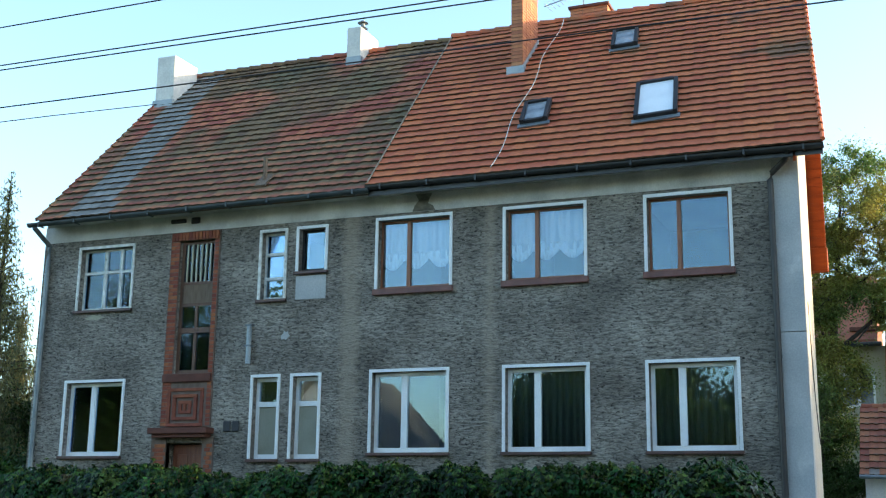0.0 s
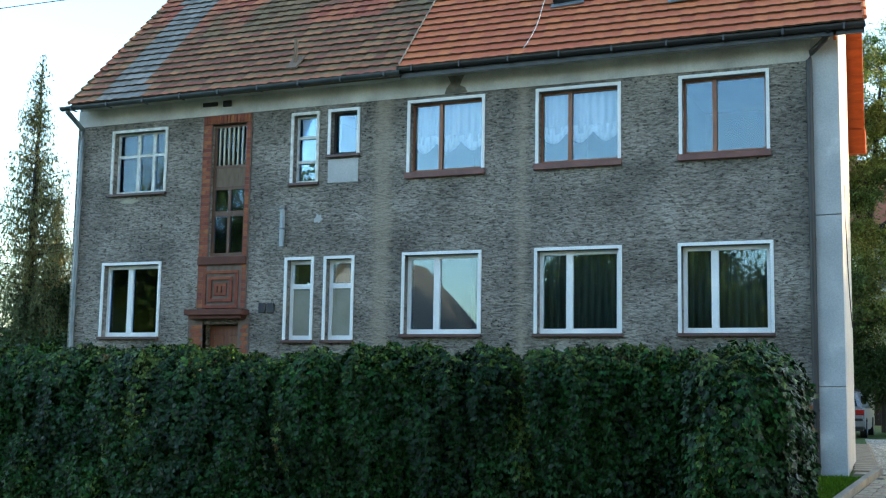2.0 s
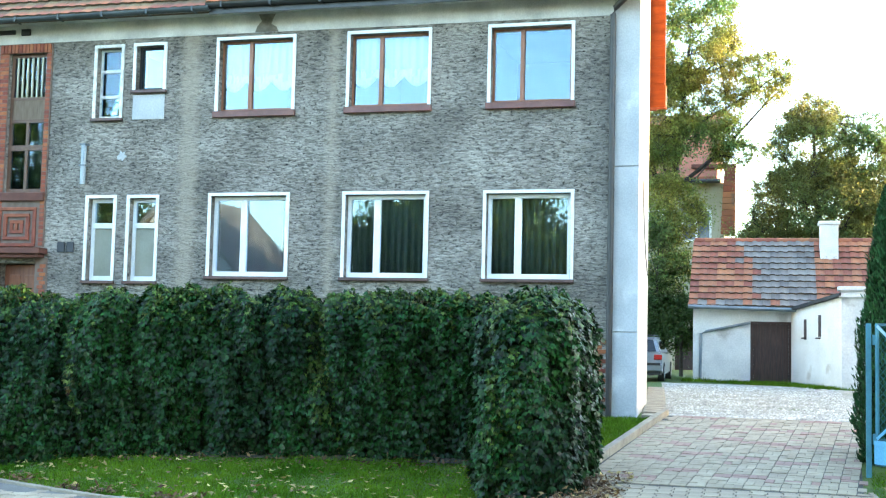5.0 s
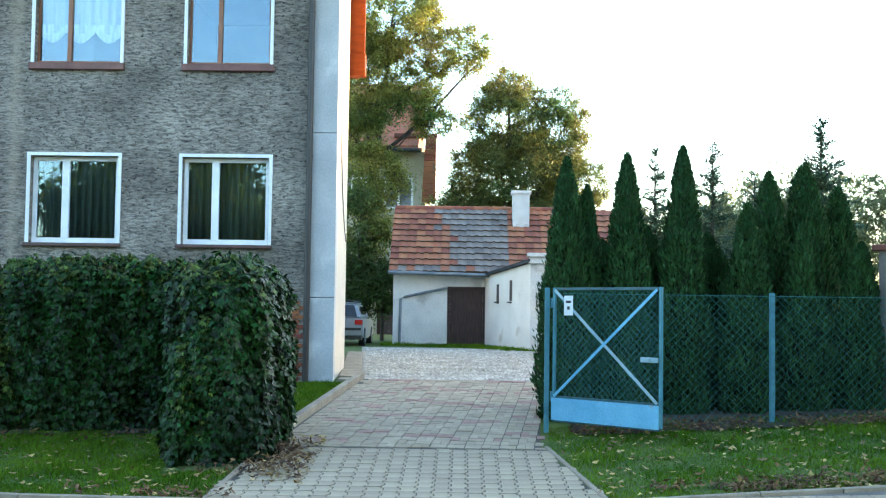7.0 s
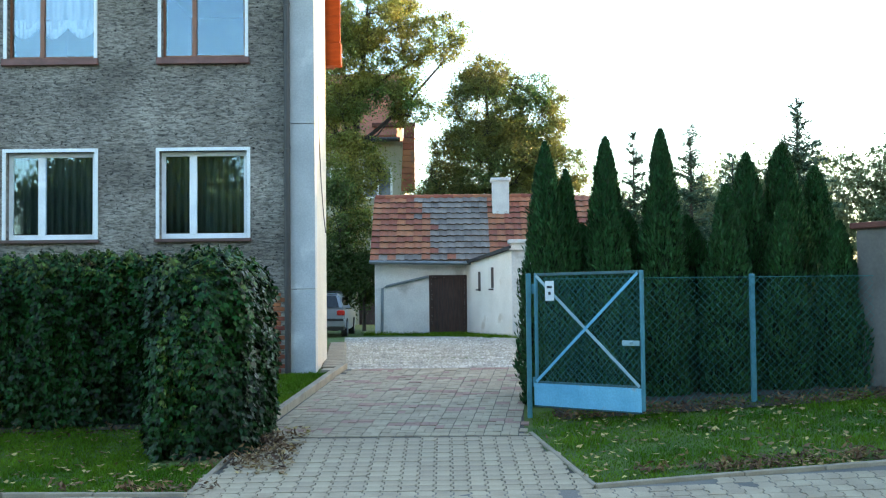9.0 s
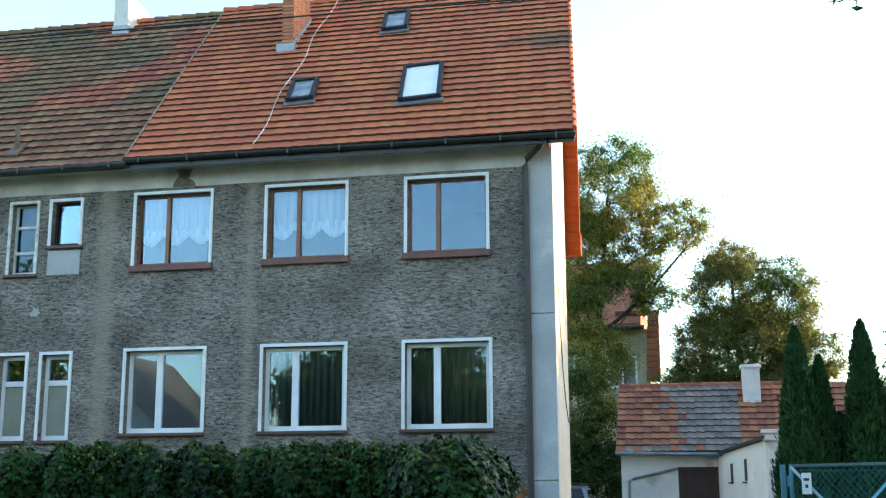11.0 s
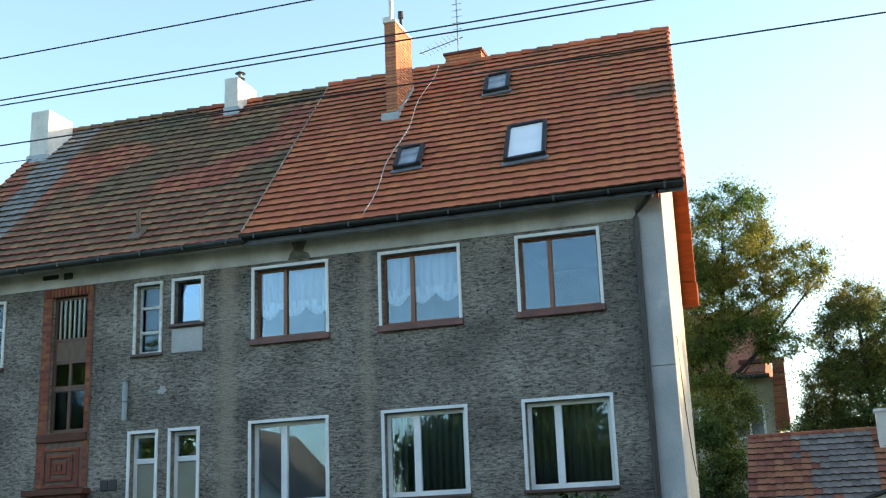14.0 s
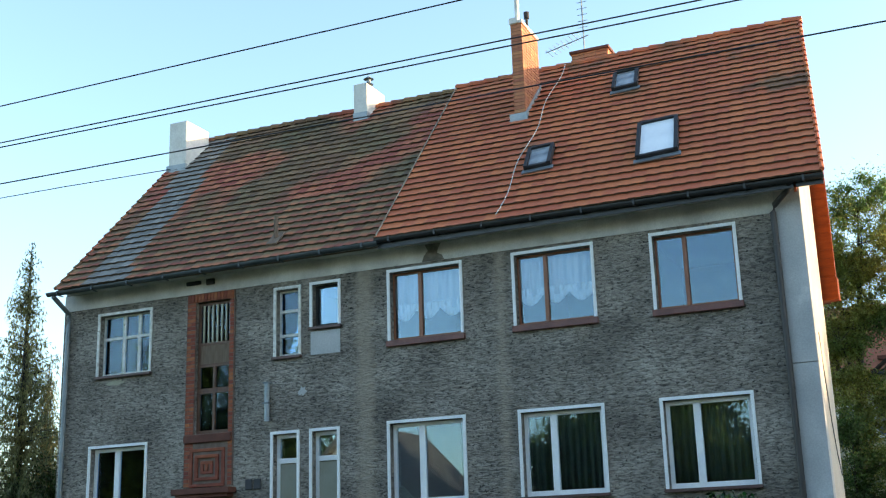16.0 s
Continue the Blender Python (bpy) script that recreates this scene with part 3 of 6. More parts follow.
part("back_wall", boxes((WX0 - 0.7, 1.6, 9.65, 9.99, FLOOR_Z, 6.8)), M_WALL, house)
# smooth corner panels of insulation, in three sheets with thin joints
for z0, z1 in ((FLOOR_Z, 1.17), (1.18, 3.80), (3.81, 6.70)):
    part("corner_panel", boxes((2.115, 2.535, -0.045, 0.20, z0, z1), bevel=0.008), M_PANEL, house, "pale grey smooth corner panel")
# brick plinth beside the corner
for zz in range(18):
    for k in range(2):
        x1 = 2.108 - k * 0.25 - (0.13 if zz % 2 else 0)
        b = boxes((x1 - 0.245, x1, -0.012, 0.05, -0.22 + zz * 0.075, -0.22 + zz * 0.075 + 0.064), bevel=0.004)
        part("brick", b, M_BRICK, house)
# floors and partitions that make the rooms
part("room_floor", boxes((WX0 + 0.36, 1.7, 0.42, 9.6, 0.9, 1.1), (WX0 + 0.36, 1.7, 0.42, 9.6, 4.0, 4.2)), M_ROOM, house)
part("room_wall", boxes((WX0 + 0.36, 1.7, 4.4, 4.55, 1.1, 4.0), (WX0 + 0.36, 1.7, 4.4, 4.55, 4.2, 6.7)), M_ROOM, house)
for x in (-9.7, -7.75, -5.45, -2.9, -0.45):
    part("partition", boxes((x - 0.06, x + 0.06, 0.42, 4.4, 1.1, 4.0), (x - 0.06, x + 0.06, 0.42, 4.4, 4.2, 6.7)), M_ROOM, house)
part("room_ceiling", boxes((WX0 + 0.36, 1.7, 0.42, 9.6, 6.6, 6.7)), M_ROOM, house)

win_no = [0]


def window(key, frame_m, mullions=(), transoms=(), style="pvc", trim_m=None, label="", pane_low=None, sill_m=None, sill_h=0.03):
    """A window with a raised surround, an outer frame, bars, panes and a sill."""
    a, b, c, d = WINS[key]
    win_no[0] += 1
    w = thing("window_%d" % win_no[0], label, "window", "", "structure")
    trim_m = trim_m or M_WHITE
    tw = 0.052
    part("surround", boxes((a, a + tw, -0.03, 0.11, c + 0.03, d), (b - tw, b, -0.03, 0.11, c + 0.03, d), (a + tw, b - tw, -0.03, 0.11, d - tw, d)), trim_m, w)
    part("window_sill", boxes((a - 0.02, b + 0.02, -0.075, 0.12, c - sill_h, c + 0.025), bevel=0.008), sill_m or M_SILL, w, "red-brown glazed sill" if sill_m else "dark glazed sill")
    fw = {"pvc": 0.075, "wood": 0.045, "dark": 0.05}[style]
    ia, ib, ic, id_ = a + tw - 0.005, b - tw + 0.005, c + 0.02, d - tw + 0.005
    y0, y1 = 0.115, 0.175
    part("window_frame", boxes((ia, ia + fw, y0, y1, ic, id_), (ib - fw, ib, y0, y1, ic, id_), (ia + fw, ib - fw, y0, y1, ic, ic + fw + 0.02), (ia + fw, ib - fw, y0, y1, id_ - fw, id_)), frame_m, w)
    xs = [ia + fw] + [lerp(ia, ib, m) for m in mullions] + [ib - fw]
    zs = [ic + fw + 0.02] + [lerp(id_, ic, t) for t in reversed(transoms)] + [id_ - fw]
    mw = 0.058 if style == "pvc" else 0.035
    for m in xs[1:-1]:
        part("mullion", boxes((m - mw, m + mw, y0 - 0.012, y1 - 0.003, ic + fw + 0.005, id_ - fw - 0.002), bevel=0.004), frame_m, w)
    for z in zs[1:-1]:
        part("transom", boxes((ia + fw - 0.002, ib - fw + 0.002, y0 - 0.009, y1 - 0.006, z - mw * 0.8, z + mw * 0.8), bevel=0.004), frame_m, w)
    for i in range(len(xs) - 1):
        for k in range(len(zs) - 1):
            m = pane_low if (pane_low and k == 0) else M_GLASS
            p = part("pane", boxes((xs[i] - 0.01, xs[i + 1] + 0.01, 0.145, 0.151, zs[k] - 0.01, zs[k + 1] + 0.01)), m, w)
            p.visible_shadow = False
    return w


def curtain(key, z0, z1, material, label, wave=0.026, period=0.14, f0=0.0, f1=1.0, scallop=0.0, y=0.226):
    a, b, c, d = WINS[key]
    a, b = lerp(a + 0.07, b - 0.07, f0), lerp(a + 0.07, b - 0.07, f1)
    n = max(24, int((b - a) / 0.02))
    v, f = [], []
    for i in range(n + 1):
        x = lerp(a, b, i / n)
        dy = wave * math.sin(x / period * math.tau) + 0.5 * wave * math.sin(x / period * 2.3 + 1)
        low = z0 + scallop * (1 - abs(math.sin((x - a) / 0.33 * math.pi * 0.5 * 1.4 + 0.4))) if scallop else z0
        for k in range(4):
            v.append((x, y + dy * (0.5 + 0.5 * (3 - k) / 3), lerp(low, z1, k / 3)))
    for i in range(n):
        for k in range(3):
            f.append((i * 4 + k, i * 4 + 4 + k, i * 4 + 5 + k, i * 4 + 1 + k))
    ob = raw("curtain", v, f, material, None, "", True)
    s = ob.modifiers.new("thickness", "SOLIDIFY")
    s.thickness = 0.004
    return tagged(ob, label, "curtain", "curtains")


PVC = "white plastic casement window in a white surround"
window("w1", M_WHITE, (0.41,), label=PVC + " with bright sky reflection")
window("w2", M_WHITE, (0.38,), label=PVC + " with dark curtains")
window("w3", M_WHITE, (0.37,), label=PVC + " with dark drapes")
window("l1", M_WHITE, (0.43,), label=PVC)
BRW = "red-brown framed casement window in a white surround"
window("u1", M_BROWN, (0.40,), style="wood", sill_m=M_SILLRED, sill_h=0.085, label=BRW + " with lace curtain")
window("u2", M_BROWN, (0.38,), style="wood", sill_m=M_SILLRED, sill_h=0.085, label=BRW + " with lace curtain")
window("u3", M_BROWN, (0.38,), style="wood", sill_m=M_SILLRED, sill_h=0.085, label=BRW)
window("ul", M_OLDWHITE, (0.42, 0.72), (0.38,), style="wood", trim_m=M_OLDWHITE, label="old white wooden window with a transom and net curtain")
window("n1", M_OLDWHITE, (), (0.32, 0.68), style="wood", trim_m=M_OLDWHITE, label="narrow old white wooden window, paint flaking")
window("n2", M_DARKFRAME, (), (), style="dark", label="small dark-framed window in a white surround")
window("n3", M_WHITE, (), (0.33,), label="narrow white window with frosted lower pane", pane_low=M_FROST)
window("n4", M_WHITE, (), (0.33,), label="narrow white window with frosted lower pane", pane_low=M_FROST)
part("render_patch", boxes((-6.50, -5.87, -0.008, 0.05, 4.79, 5.235), bevel=0.006), M_PANEL, house, "pale smooth render patch under the window")
for k in ("u1", "u2"):
    curtain(k, 5.42, 6.13, M_LACE, "white scalloped lace curtain behind the window", scallop=0.16)
    curtain(k, 5.27, 5.58, M_HEM, "gathered white lace hem behind the window", 0.02, 0.07, scallop=0.18, y=0.222)
curtain("ul", 4.86, 6.05, M_NET, "white net curtain behind the window", f0=0.40, f1=1.0, y=0.215)
curtain("ul", 5.55, 6.05, M_NET, "white net pelmet behind the window", f0=0.0, f1=0.42)
for k in ("w2", "w3"):
    curtain(k, 2.0, 3.40, M_DRAPE, "dark green drape behind the window", 0.035, 0.12)

# ---- stair bay of brick, door and canopy ----
bay = thing("stair_bay", "red brick stair bay with wooden windows above the entrance", "entrance bay")
part("mortar_bed", boxes((BAY[0] - 0.02, -9.072, -0.03, 0.10, 2.5, 6.26), (-8.288, BAY[1] + 0.02, -0.03, 0.10, 2.5, 6.26), (-9.072, -8.288, -0.03, 0.10, 6.08, 6.26),
                        (-9.072, -8.288, -0.03, 0.10, 2.5, 3.50), (-9.45, -9.12, -0.03, 0.10, -0.3, 2.3), (-8.32, -8.08, -0.03, 0.10, -0.3, 2.3)), M_MORTAR, bay)
me_h = mesh_of(boxes((-0.06, 0.06, -0.042, 0.06, -0.032, 0.032), bevel=0.004), "brick", M_BRICK)
me_f = mesh_of(boxes((-0.12, 0.12, -0.042, 0.06, -0.032, 0.032), bevel=0.004), "brick", M_BRICK)
me_n = mesh_of(boxes((-0.046, 0.046, -0.040, 0.06, -0.032, 0.032), bevel=0.004), "brick", M_BRICK)
me_w = mesh_of(boxes((-0.095, 0.095, -0.040, 0.06, -0.032, 0.032), bevel=0.004), "brick", M_BRICK)
me_s = mesh_of(boxes((-0.032, 0.032, -0.09, 0.06, -0.08, 0.08), bevel=0.004), "brick", M_BRICK)
for i in range(49):
    z = 2.55 + i * 0.0757
    for cx, sgn in ((-9.175, 1), (-8.235, -1)):
        if cx > -9:
            piece("brick", me_n, bay, pose(cx, 0, z))
        elif i % 2:
            piece("brick", me_n, bay, pose(cx - 0.049, 0, z))
            piece("brick", me_n, bay, pose(cx + 0.049, 0, z))
        else:
            piece("brick", me_w, bay, pose(cx, 0, z))
for i in range(14):
    piece("brick", me_s, bay, pose(lerp(-9.22, -8.23, i / 13), 0.035, 6.165))
part("window_ledge", boxes((-9.27, -8.19, -0.085, 0.10, 3.33, 3.49), bevel=0.012), M_STONE, bay, "dark red stone ledge")
# nested frames of brick in the panel
for r, (hw, hh) in enumerate(((0.40, 0.36), (0.27, 0.24), (0.14, 0.12))):
    cx, cz = -8.74, 2.86
    pr = 0.035 + 0.012 * (r % 2)
    part("brick_frame", boxes((cx - hw, cx + hw, -pr - 0.02, 0.05, cz + hh - 0.06, cz + hh), (cx - hw, cx + hw, -pr - 0.02, 0.05, cz - hh, cz - hh + 0.06),
                              (cx - hw, cx - hw + 0.07, -pr - 0.02, 0.05, cz - hh + 0.06, cz + hh - 0.06), (cx + hw - 0.07, cx + hw, -pr - 0.02, 0.05, cz - hh + 0.06, cz + hh - 0.06), bevel=0.006), M_BRICKJ, bay)
part("brick_frame", boxes((-8.77, -8.71, -0.06, 0.05, 2.80, 2.92), bevel=0.006), M_BRICKJ, bay)
part("canopy", boxes((-9.40, -8.10, -0.26, 0.10, 2.36, 2.47), (-9.34, -8.16, -0.20, 0.10, 2.29, 2.36), bevel=0.01), M_STONE, bay, "dark red stone canopy slab")
for i in range(32):
    z = -0.2 + i * 0.0757
    if z < 2.25:
        piece("brick", me_f, bay, pose(-9.285 + (0.04 if i % 2 else 0), 0, z))
        piece("brick", me_h, bay, pose(-8.20 + (0.04 if i % 2 else 0), 0, z))
door = thing("door_1", "red-brown wooden front door under the brick canopy", "door", "", "structure")
part("door_leaf", boxes((-9.11, -8.33, 0.22, 0.27, -0.25, 2.18)), M_DOOR, door)
part("door_panel", boxes((-9.0, -8.78, 0.20, 0.23, 1.1, 2.0), (-8.66, -8.44, 0.20, 0.23, 1.1, 2.0), (-9.0, -8.44, 0.20, 0.23, 0.0, 0.9), bevel=0.01), M_DOOR, door)
part("door_handle", tubes((((-8.42, 0.20, 0.95), (-8.42, 0.15, 0.95), (-8.54, 0.15, 0.95)), 0.012)), M_LEAD, door)
win_no[0] += 1
sw = thing("window_%d" % win_no[0], "tall brown wooden stair window with vertical bars above", "window", "", "structure")
part("window_frame", boxes((-9.07, -9.01, 0.06, 0.13, 3.5, 6.08), (-8.35, -8.29, 0.06, 0.13, 3.5, 6.08), (-9.01, -8.35, 0.06, 0.13, 6.02, 6.08), (-9.01, -8.35, 0.06, 0.13, 3.5, 3.57),
                           (-9.01, -8.35, 0.05, 0.13, 4.28, 4.38), (-9.01, -8.35, 0.06, 0.13, 4.80, 4.86), (-9.01, -8.35, 0.06, 0.13, 5.22, 5.28)), M_STAIRWOOD, sw)
part("spandrel_board", boxes((-9.01, -8.35, 0.07, 0.11, 4.86, 5.22)), M_BOARD, sw, "weathered brown board panel")
part("mullion", boxes((-8.71, -8.65, 0.055, 0.125, 3.57, 4.28), bevel=0.004), M_STAIRWOOD, sw)
part("mullion", boxes((-8.71, -8.65, 0.055, 0.125, 4.38, 4.80), bevel=0.004), M_STAIRWOOD, sw)
for i in range(6):
    x = lerp(-8.94, -8.42, i / 5)
    part("bar", boxes((x - 0.014, x + 0.014, 0.05, 0.08, 5.28, 6.02)), M_FARWALL, sw, "pale worn wooden bar")
for q in ((-9.01, -8.71, 3.57, 4.28), (-8.65, -8.35, 3.57, 4.28), (-9.01, -8.71, 4.38, 4.80), (-8.65, -8.35, 4.38, 4.80), (-9.01, -8.35, 5.28, 6.02)):
    p = part("pane", boxes((q[0] - 0.01, q[1] + 0.01, 0.09, 0.096, q[2] - 0.01, q[3] + 0.01)), M_GLASS, sw)
    p.visible_shadow = False
# dark stains under the eaves, added as small boxes
for x0, x1, z0, z1 in ((-8.85, -8.66, 6.42, 6.54), (-9.32, -8.98, 6.45, 6.53)):
    ev = thing("eaves_stain", "dark stain under the eaves, built as a small box", "vent")
    part("stain_block", boxes((x0, x1, -0.05, 0.0, z0, z1), bevel=0.01), M_DARKFRAME, ev)
num = thing("house_number", "dark metal house number drawn as plain bars", "sign")
part("digit_bar", boxes((-7.89, -7.74, -0.03, 0.0, 2.40, 2.59), bevel=0.01), M_BAR, num)
part("digit_bar", boxes((-7.70, -7.55, -0.03, 0.0, 2.40, 2.59), bevel=0.01), M_BAR, num)
vent = thing("wall_pipe", "short grey vertical flue pipe on the wall", "pipe")
part("pipe", tubes((((-7.40, -0.07, 3.63), (-7.40, -0.07, 4.36)), 0.05), sides=12), M_LEAD, vent)
for z in (3.95, 4.33):
    part("bracket", boxes((-7.46, -7.34, -0.13, 0.01, z, z + 0.03)), M_ZINC, vent)

# ---- roof ----
EY, EZ, RY, RZ = -0.45, 6.65, 5.0, 11.70
SL = math.hypot(RY - EY, RZ - EZ)
US = Vector((0, (RY - EY) / SL, (RZ - EZ) / SL))           # up the slope
UN = Vector((0, -US.z, US.y))                              # out of the slope


def roof_point(x, s, h=0.0):
    return Vector((x, EY, EZ)) + US * s + UN * h


def on_slope(x, s, h=0.0, spin=0.0):
    m = Matrix(((1, 0, 0), (0, US.y, UN.y), (0, US.z, UN.z))).to_4x4()
    return Matrix.Translation(roof_point(x, s, h)) @ m @ pose(0, 0, 0, 0, 0, spin)


def edge(x0, x1):
    return lambda s: lerp(x0, x1, s / SL)


LEFT, MID, RIGHT = edge(-12.27, -12.88), edge(-4.86, -5.43), edge(2.96, 2.41)
roof = thing("roof", "steep gabled roof, mossy old tiles beside newer orange-red tiles", "roof")


def deck(e0, e1, h, name, material):
    bm = bmesh.new()
    v = []
    for s in (0.0, SL):
        for e in (e0, e1):
            for hh in (h, h - 0.10):
                v.append(bm.verts.new(roof_point(e(s), s, hh)))
    for f in ((0, 2, 3, 1), (4, 5, 7, 6), (0, 1, 5, 4), (2, 6, 7, 3), (0, 4, 6, 2), (1, 3, 7, 5)):
        bm.faces.new([v[i] for i in f])
    return part(name, bm, material, roof)


deck(LEFT, MID, -0.03, "roof_deck", M_BOARD)
deck(MID, RIGHT, 0.04, "roof_deck", M_BOARD)
bm = bmesh.new()
bm.faces.new([bm.verts.new(p) for p in ((-12.88, RY, RZ), (2.41, RY, RZ), (1.9, 10.4, 6.8), (-13.1, 10.4, 6.8))])
r = part("back_slope", bm, M_TILE_LJ, roof)
r.modifiers.new("thickness", "SOLIDIFY").thickness = 0.1


def tile_mesh(w, l, wave, th=0.028, n=5):
    """A roof tile with a rolled side, its lower edge lifted."""
    bm = bmesh.new()
    top, bot = [], []
    for y, lift in ((-l / 2, 0.050), (l / 2, 0.004)):
        rt, rb = [], []
        for i in range(n + 1):
            u = i / n
            z = wave * (math.sin(u * math.tau) if wave else 0)
            rt.append(bm.verts.new(((u - 0.5) * w, y, lift + z)))
            rb.append(bm.verts.new(((u - 0.5) * w, y, lift + z - th)))
        top.append(rt)
        bot.append(rb)
    for i in range(n):
        bm.faces.new((top[0][i], top[0][i + 1], top[1][i + 1], top[1][i]))
        # second material: butt face carries the painted shadow line
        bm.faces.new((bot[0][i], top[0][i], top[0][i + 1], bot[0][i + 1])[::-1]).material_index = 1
    bm.faces.new((bot[0][0], top[0][0], top[1][0], bot[1][0]))
    bm.faces.new((bot[0][n], bot[1][n], top[1][n], top[0][n]))
    return bm


def lay_tiles(e0, e1, rows, cols, h, me_one, bm_one, name, joined_mats, near_rows, pick=None, jitter=0.0, rnd=random.Random(3)):
    """Tiles row by row; the lowest rows one by one, the others joined."""
    co = np.array([v.co[:] for v in bm_one.verts])
    fs = [[v.index for v in f.verts] for f in bm_one.faces]
    butt = [f.material_index for f in bm_one.faces]
    V, F, MI = [], [], []
    base = 0
    for k in range(rows):
        s = (k + 0.5) * SL / rows
        x0, x1 = e0(s), e1(s)
        for i in range(cols):
            x = lerp(x0, x1, (i + 0.5) / cols)
            m = on_slope(x, s, h + rnd.uniform(0, jitter), rnd.uniform(-60, 60) * jitter)
            alt = pick(x, s) if pick else 0
            if k < near_rows and not alt:
                piece(name, me_one, roof, m)
            else:
                mm = np.array(m)
                V.append(co @ mm[:3, :3].T + mm[:3, 3])
                F.extend([[j + base for j in f] for f in fs])
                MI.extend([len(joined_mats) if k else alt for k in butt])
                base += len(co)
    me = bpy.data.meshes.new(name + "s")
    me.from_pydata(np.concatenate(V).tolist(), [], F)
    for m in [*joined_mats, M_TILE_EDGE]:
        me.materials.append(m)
    me.polygons.foreach_set("material_index", np.array(MI, dtype=np.int32))
    ob = new(name + "s", me)
    ob.parent = roof
    ob["kind"] = "stuff"
    return ob


def grey_strip(x, s):
    return 1 if lerp(-11.55, -12.42, s / SL) < x < lerp(-10.55, -11.55, s / SL) else 0


# ridge, verges, gutters
for i in range(22):
    for x0, x1, zz, mt in ((-12.88, -5.43, 0.0, M_TILE_L), (-5.43, 2.41, 0.07, M_TILE_R)):
        xa, xb = lerp(x0, x1, i / 22), lerp(x0, x1, (i + 1.12) / 22)
        bm = bmesh.new()
        ra, rb = [], []
        for k in range(7):
            a = lerp(-0.2, math.pi + 0.2, k / 6)
            ra.append(bm.verts.new((xa, RY + 0.13 * math.cos(a), RZ - 0.01 + zz + 0.12 * math.sin(a))))
            rb.append(bm.verts.new((xb, RY + 0.115 * math.cos(a), RZ - 0.03 + zz + 0.105 * math.sin(a))))
        for k in range(6):
            bm.faces.new((ra[k], ra[k + 1], rb[k + 1], rb[k]))
        bm.faces.new(ra)
        bm.faces.new(rb)
        part("ridge_tile", bm, mt, roof)
for e, hh, mt in ((LEFT, -0.01, M_TILE_LJ), (RIGHT, 0.05, M_TILE_RJ)):
    bm = bmesh.new()
    for k in range(26):
        s0, s1 = k * SL / 26, (k + 1.06) * SL / 26
        tube(bm, [roof_point(e(s0), s0, hh + 0.05), roof_point(e(min(s1, SL)), min(s1, SL), hh + 0.02)], [0.04, 0.034], 8)
    part("verge_tiles", bm, mt, roof)
part("mortar_fillet", tubes(([roof_point(MID(s) + 0.02, s, 0.115) for s in np.linspace(0, SL, 24)], 0.016), sides=6), M_KERB, roof, "pale cable and mortar line between the two roofs")
part("barge_board", prism([(EY, EZ - 0.22), (EY, EZ), (3.2, 10.03), (3.2, 9.78)], 2.50, 2.54), M_ORANGE, roof)


def gutter(x0, x1, y, z0, z1, r, material, label):
    gt = thing("gutter", label, "gutter")
    bm = bmesh.new()
    n = 14
    prev = None
    for i in range(n + 1):
        x, z = lerp(x0, x1, i / n), lerp(z0, z1, i / n)
        out = [bm.verts.new((x, y + r * math.cos(a), z + r * math.sin(a))) for a in (math.pi + k * math.pi / 8 for k in range(9))]
        inn = [bm.verts.new((x, y + (r - 0.008) * math.cos(a), z + (r - 0.008) * math.sin(a))) for a in (math.tau - k * math.pi / 8 for k in range(9))]
        ring = out + inn
        if prev:
            for k in range(18):
                bm.faces.new((prev[k], prev[(k + 1) % 18], ring[(k + 1) % 18], ring[k]))
        else:
            bm.faces.new(ring)
        prev = ring
    bm.faces.new(prev[::-1])
    part("trough", bm, material, gt)
    for i in range(9):
        x = lerp(x0 + 0.3, x1 - 0.3, i / 8)
        z = lerp(z0, z1, (x - x0) / (x1 - x0))
        part("bracket", boxes((x - 0.016, x + 0.016, y - r - 0.008, y + r + 0.03, z - r - 0.012, z - r + 0.004), (x - 0.016, x + 0.016, y - r - 0.012, y - r - 0.002, z - r, z + 0.01)), material, gt)
    return gt


gutter(-12.42, -4.80, EY - 0.06, EZ - 0.07, EZ - 0.02, 0.075, M_GUTTER, "weathered dark zinc gutter along the old eaves")
gutter(-4.86, 2.97, EY - 0.05, EZ + 0.03, EZ + 0.0, 0.075, M_BLACK, "black gutter along the newer eaves")
part("eaves_cove", prism([(-0.004, 6.602), (EY + 0.06, EZ - 0.07), (EY + 0.06, EZ - 0.04), (-0.004, 6.64)], -12.2, 2.5), M_FRIEZE, roof, "pale stained plaster cove under the eaves")
part("fascia", boxes((-4.84, 2.95, EY + 0.0, EY + 0.03, EZ - 0.14, EZ + 0.06)), M_BLACK, roof)
dp = thing("downpipe", "grey zinc downpipe at the house corner", "downpipe")
part("pipe", tubes((((-12.28, EY - 0.06, EZ - 0.14), (-12.28, EY - 0.06, 6.5), (-12.22, -0.08, 6.2), (-12.22, -0.08, 5.9), (-12.22, -0.08, -0.3)), 0.05), sides=12), M_ZINC, dp)
for z in (1.0, 3.3, 5.6):
    part("clamp", tubes((((-12.22, -0.08, z), (-12.22, -0.08, z + 0.04)), 0.06), sides=12), M_ZINC, dp)
dp = thing("downpipe", "dark brown downpipe with an offset bend beside the corner panel", "downpipe")
part("pipe", tubes((((2.45, EY - 0.05, EZ - 0.06), (2.45, EY - 0.05, 6.62), (2.38, -0.30, 6.52), (2.14, -0.14, 6.36), (2.10, -0.10, 6.25), (2.10, -0.10, 6.0), (2.10, -0.10, -0.2)), 0.05), sides=12), M_DPIPE, dp)
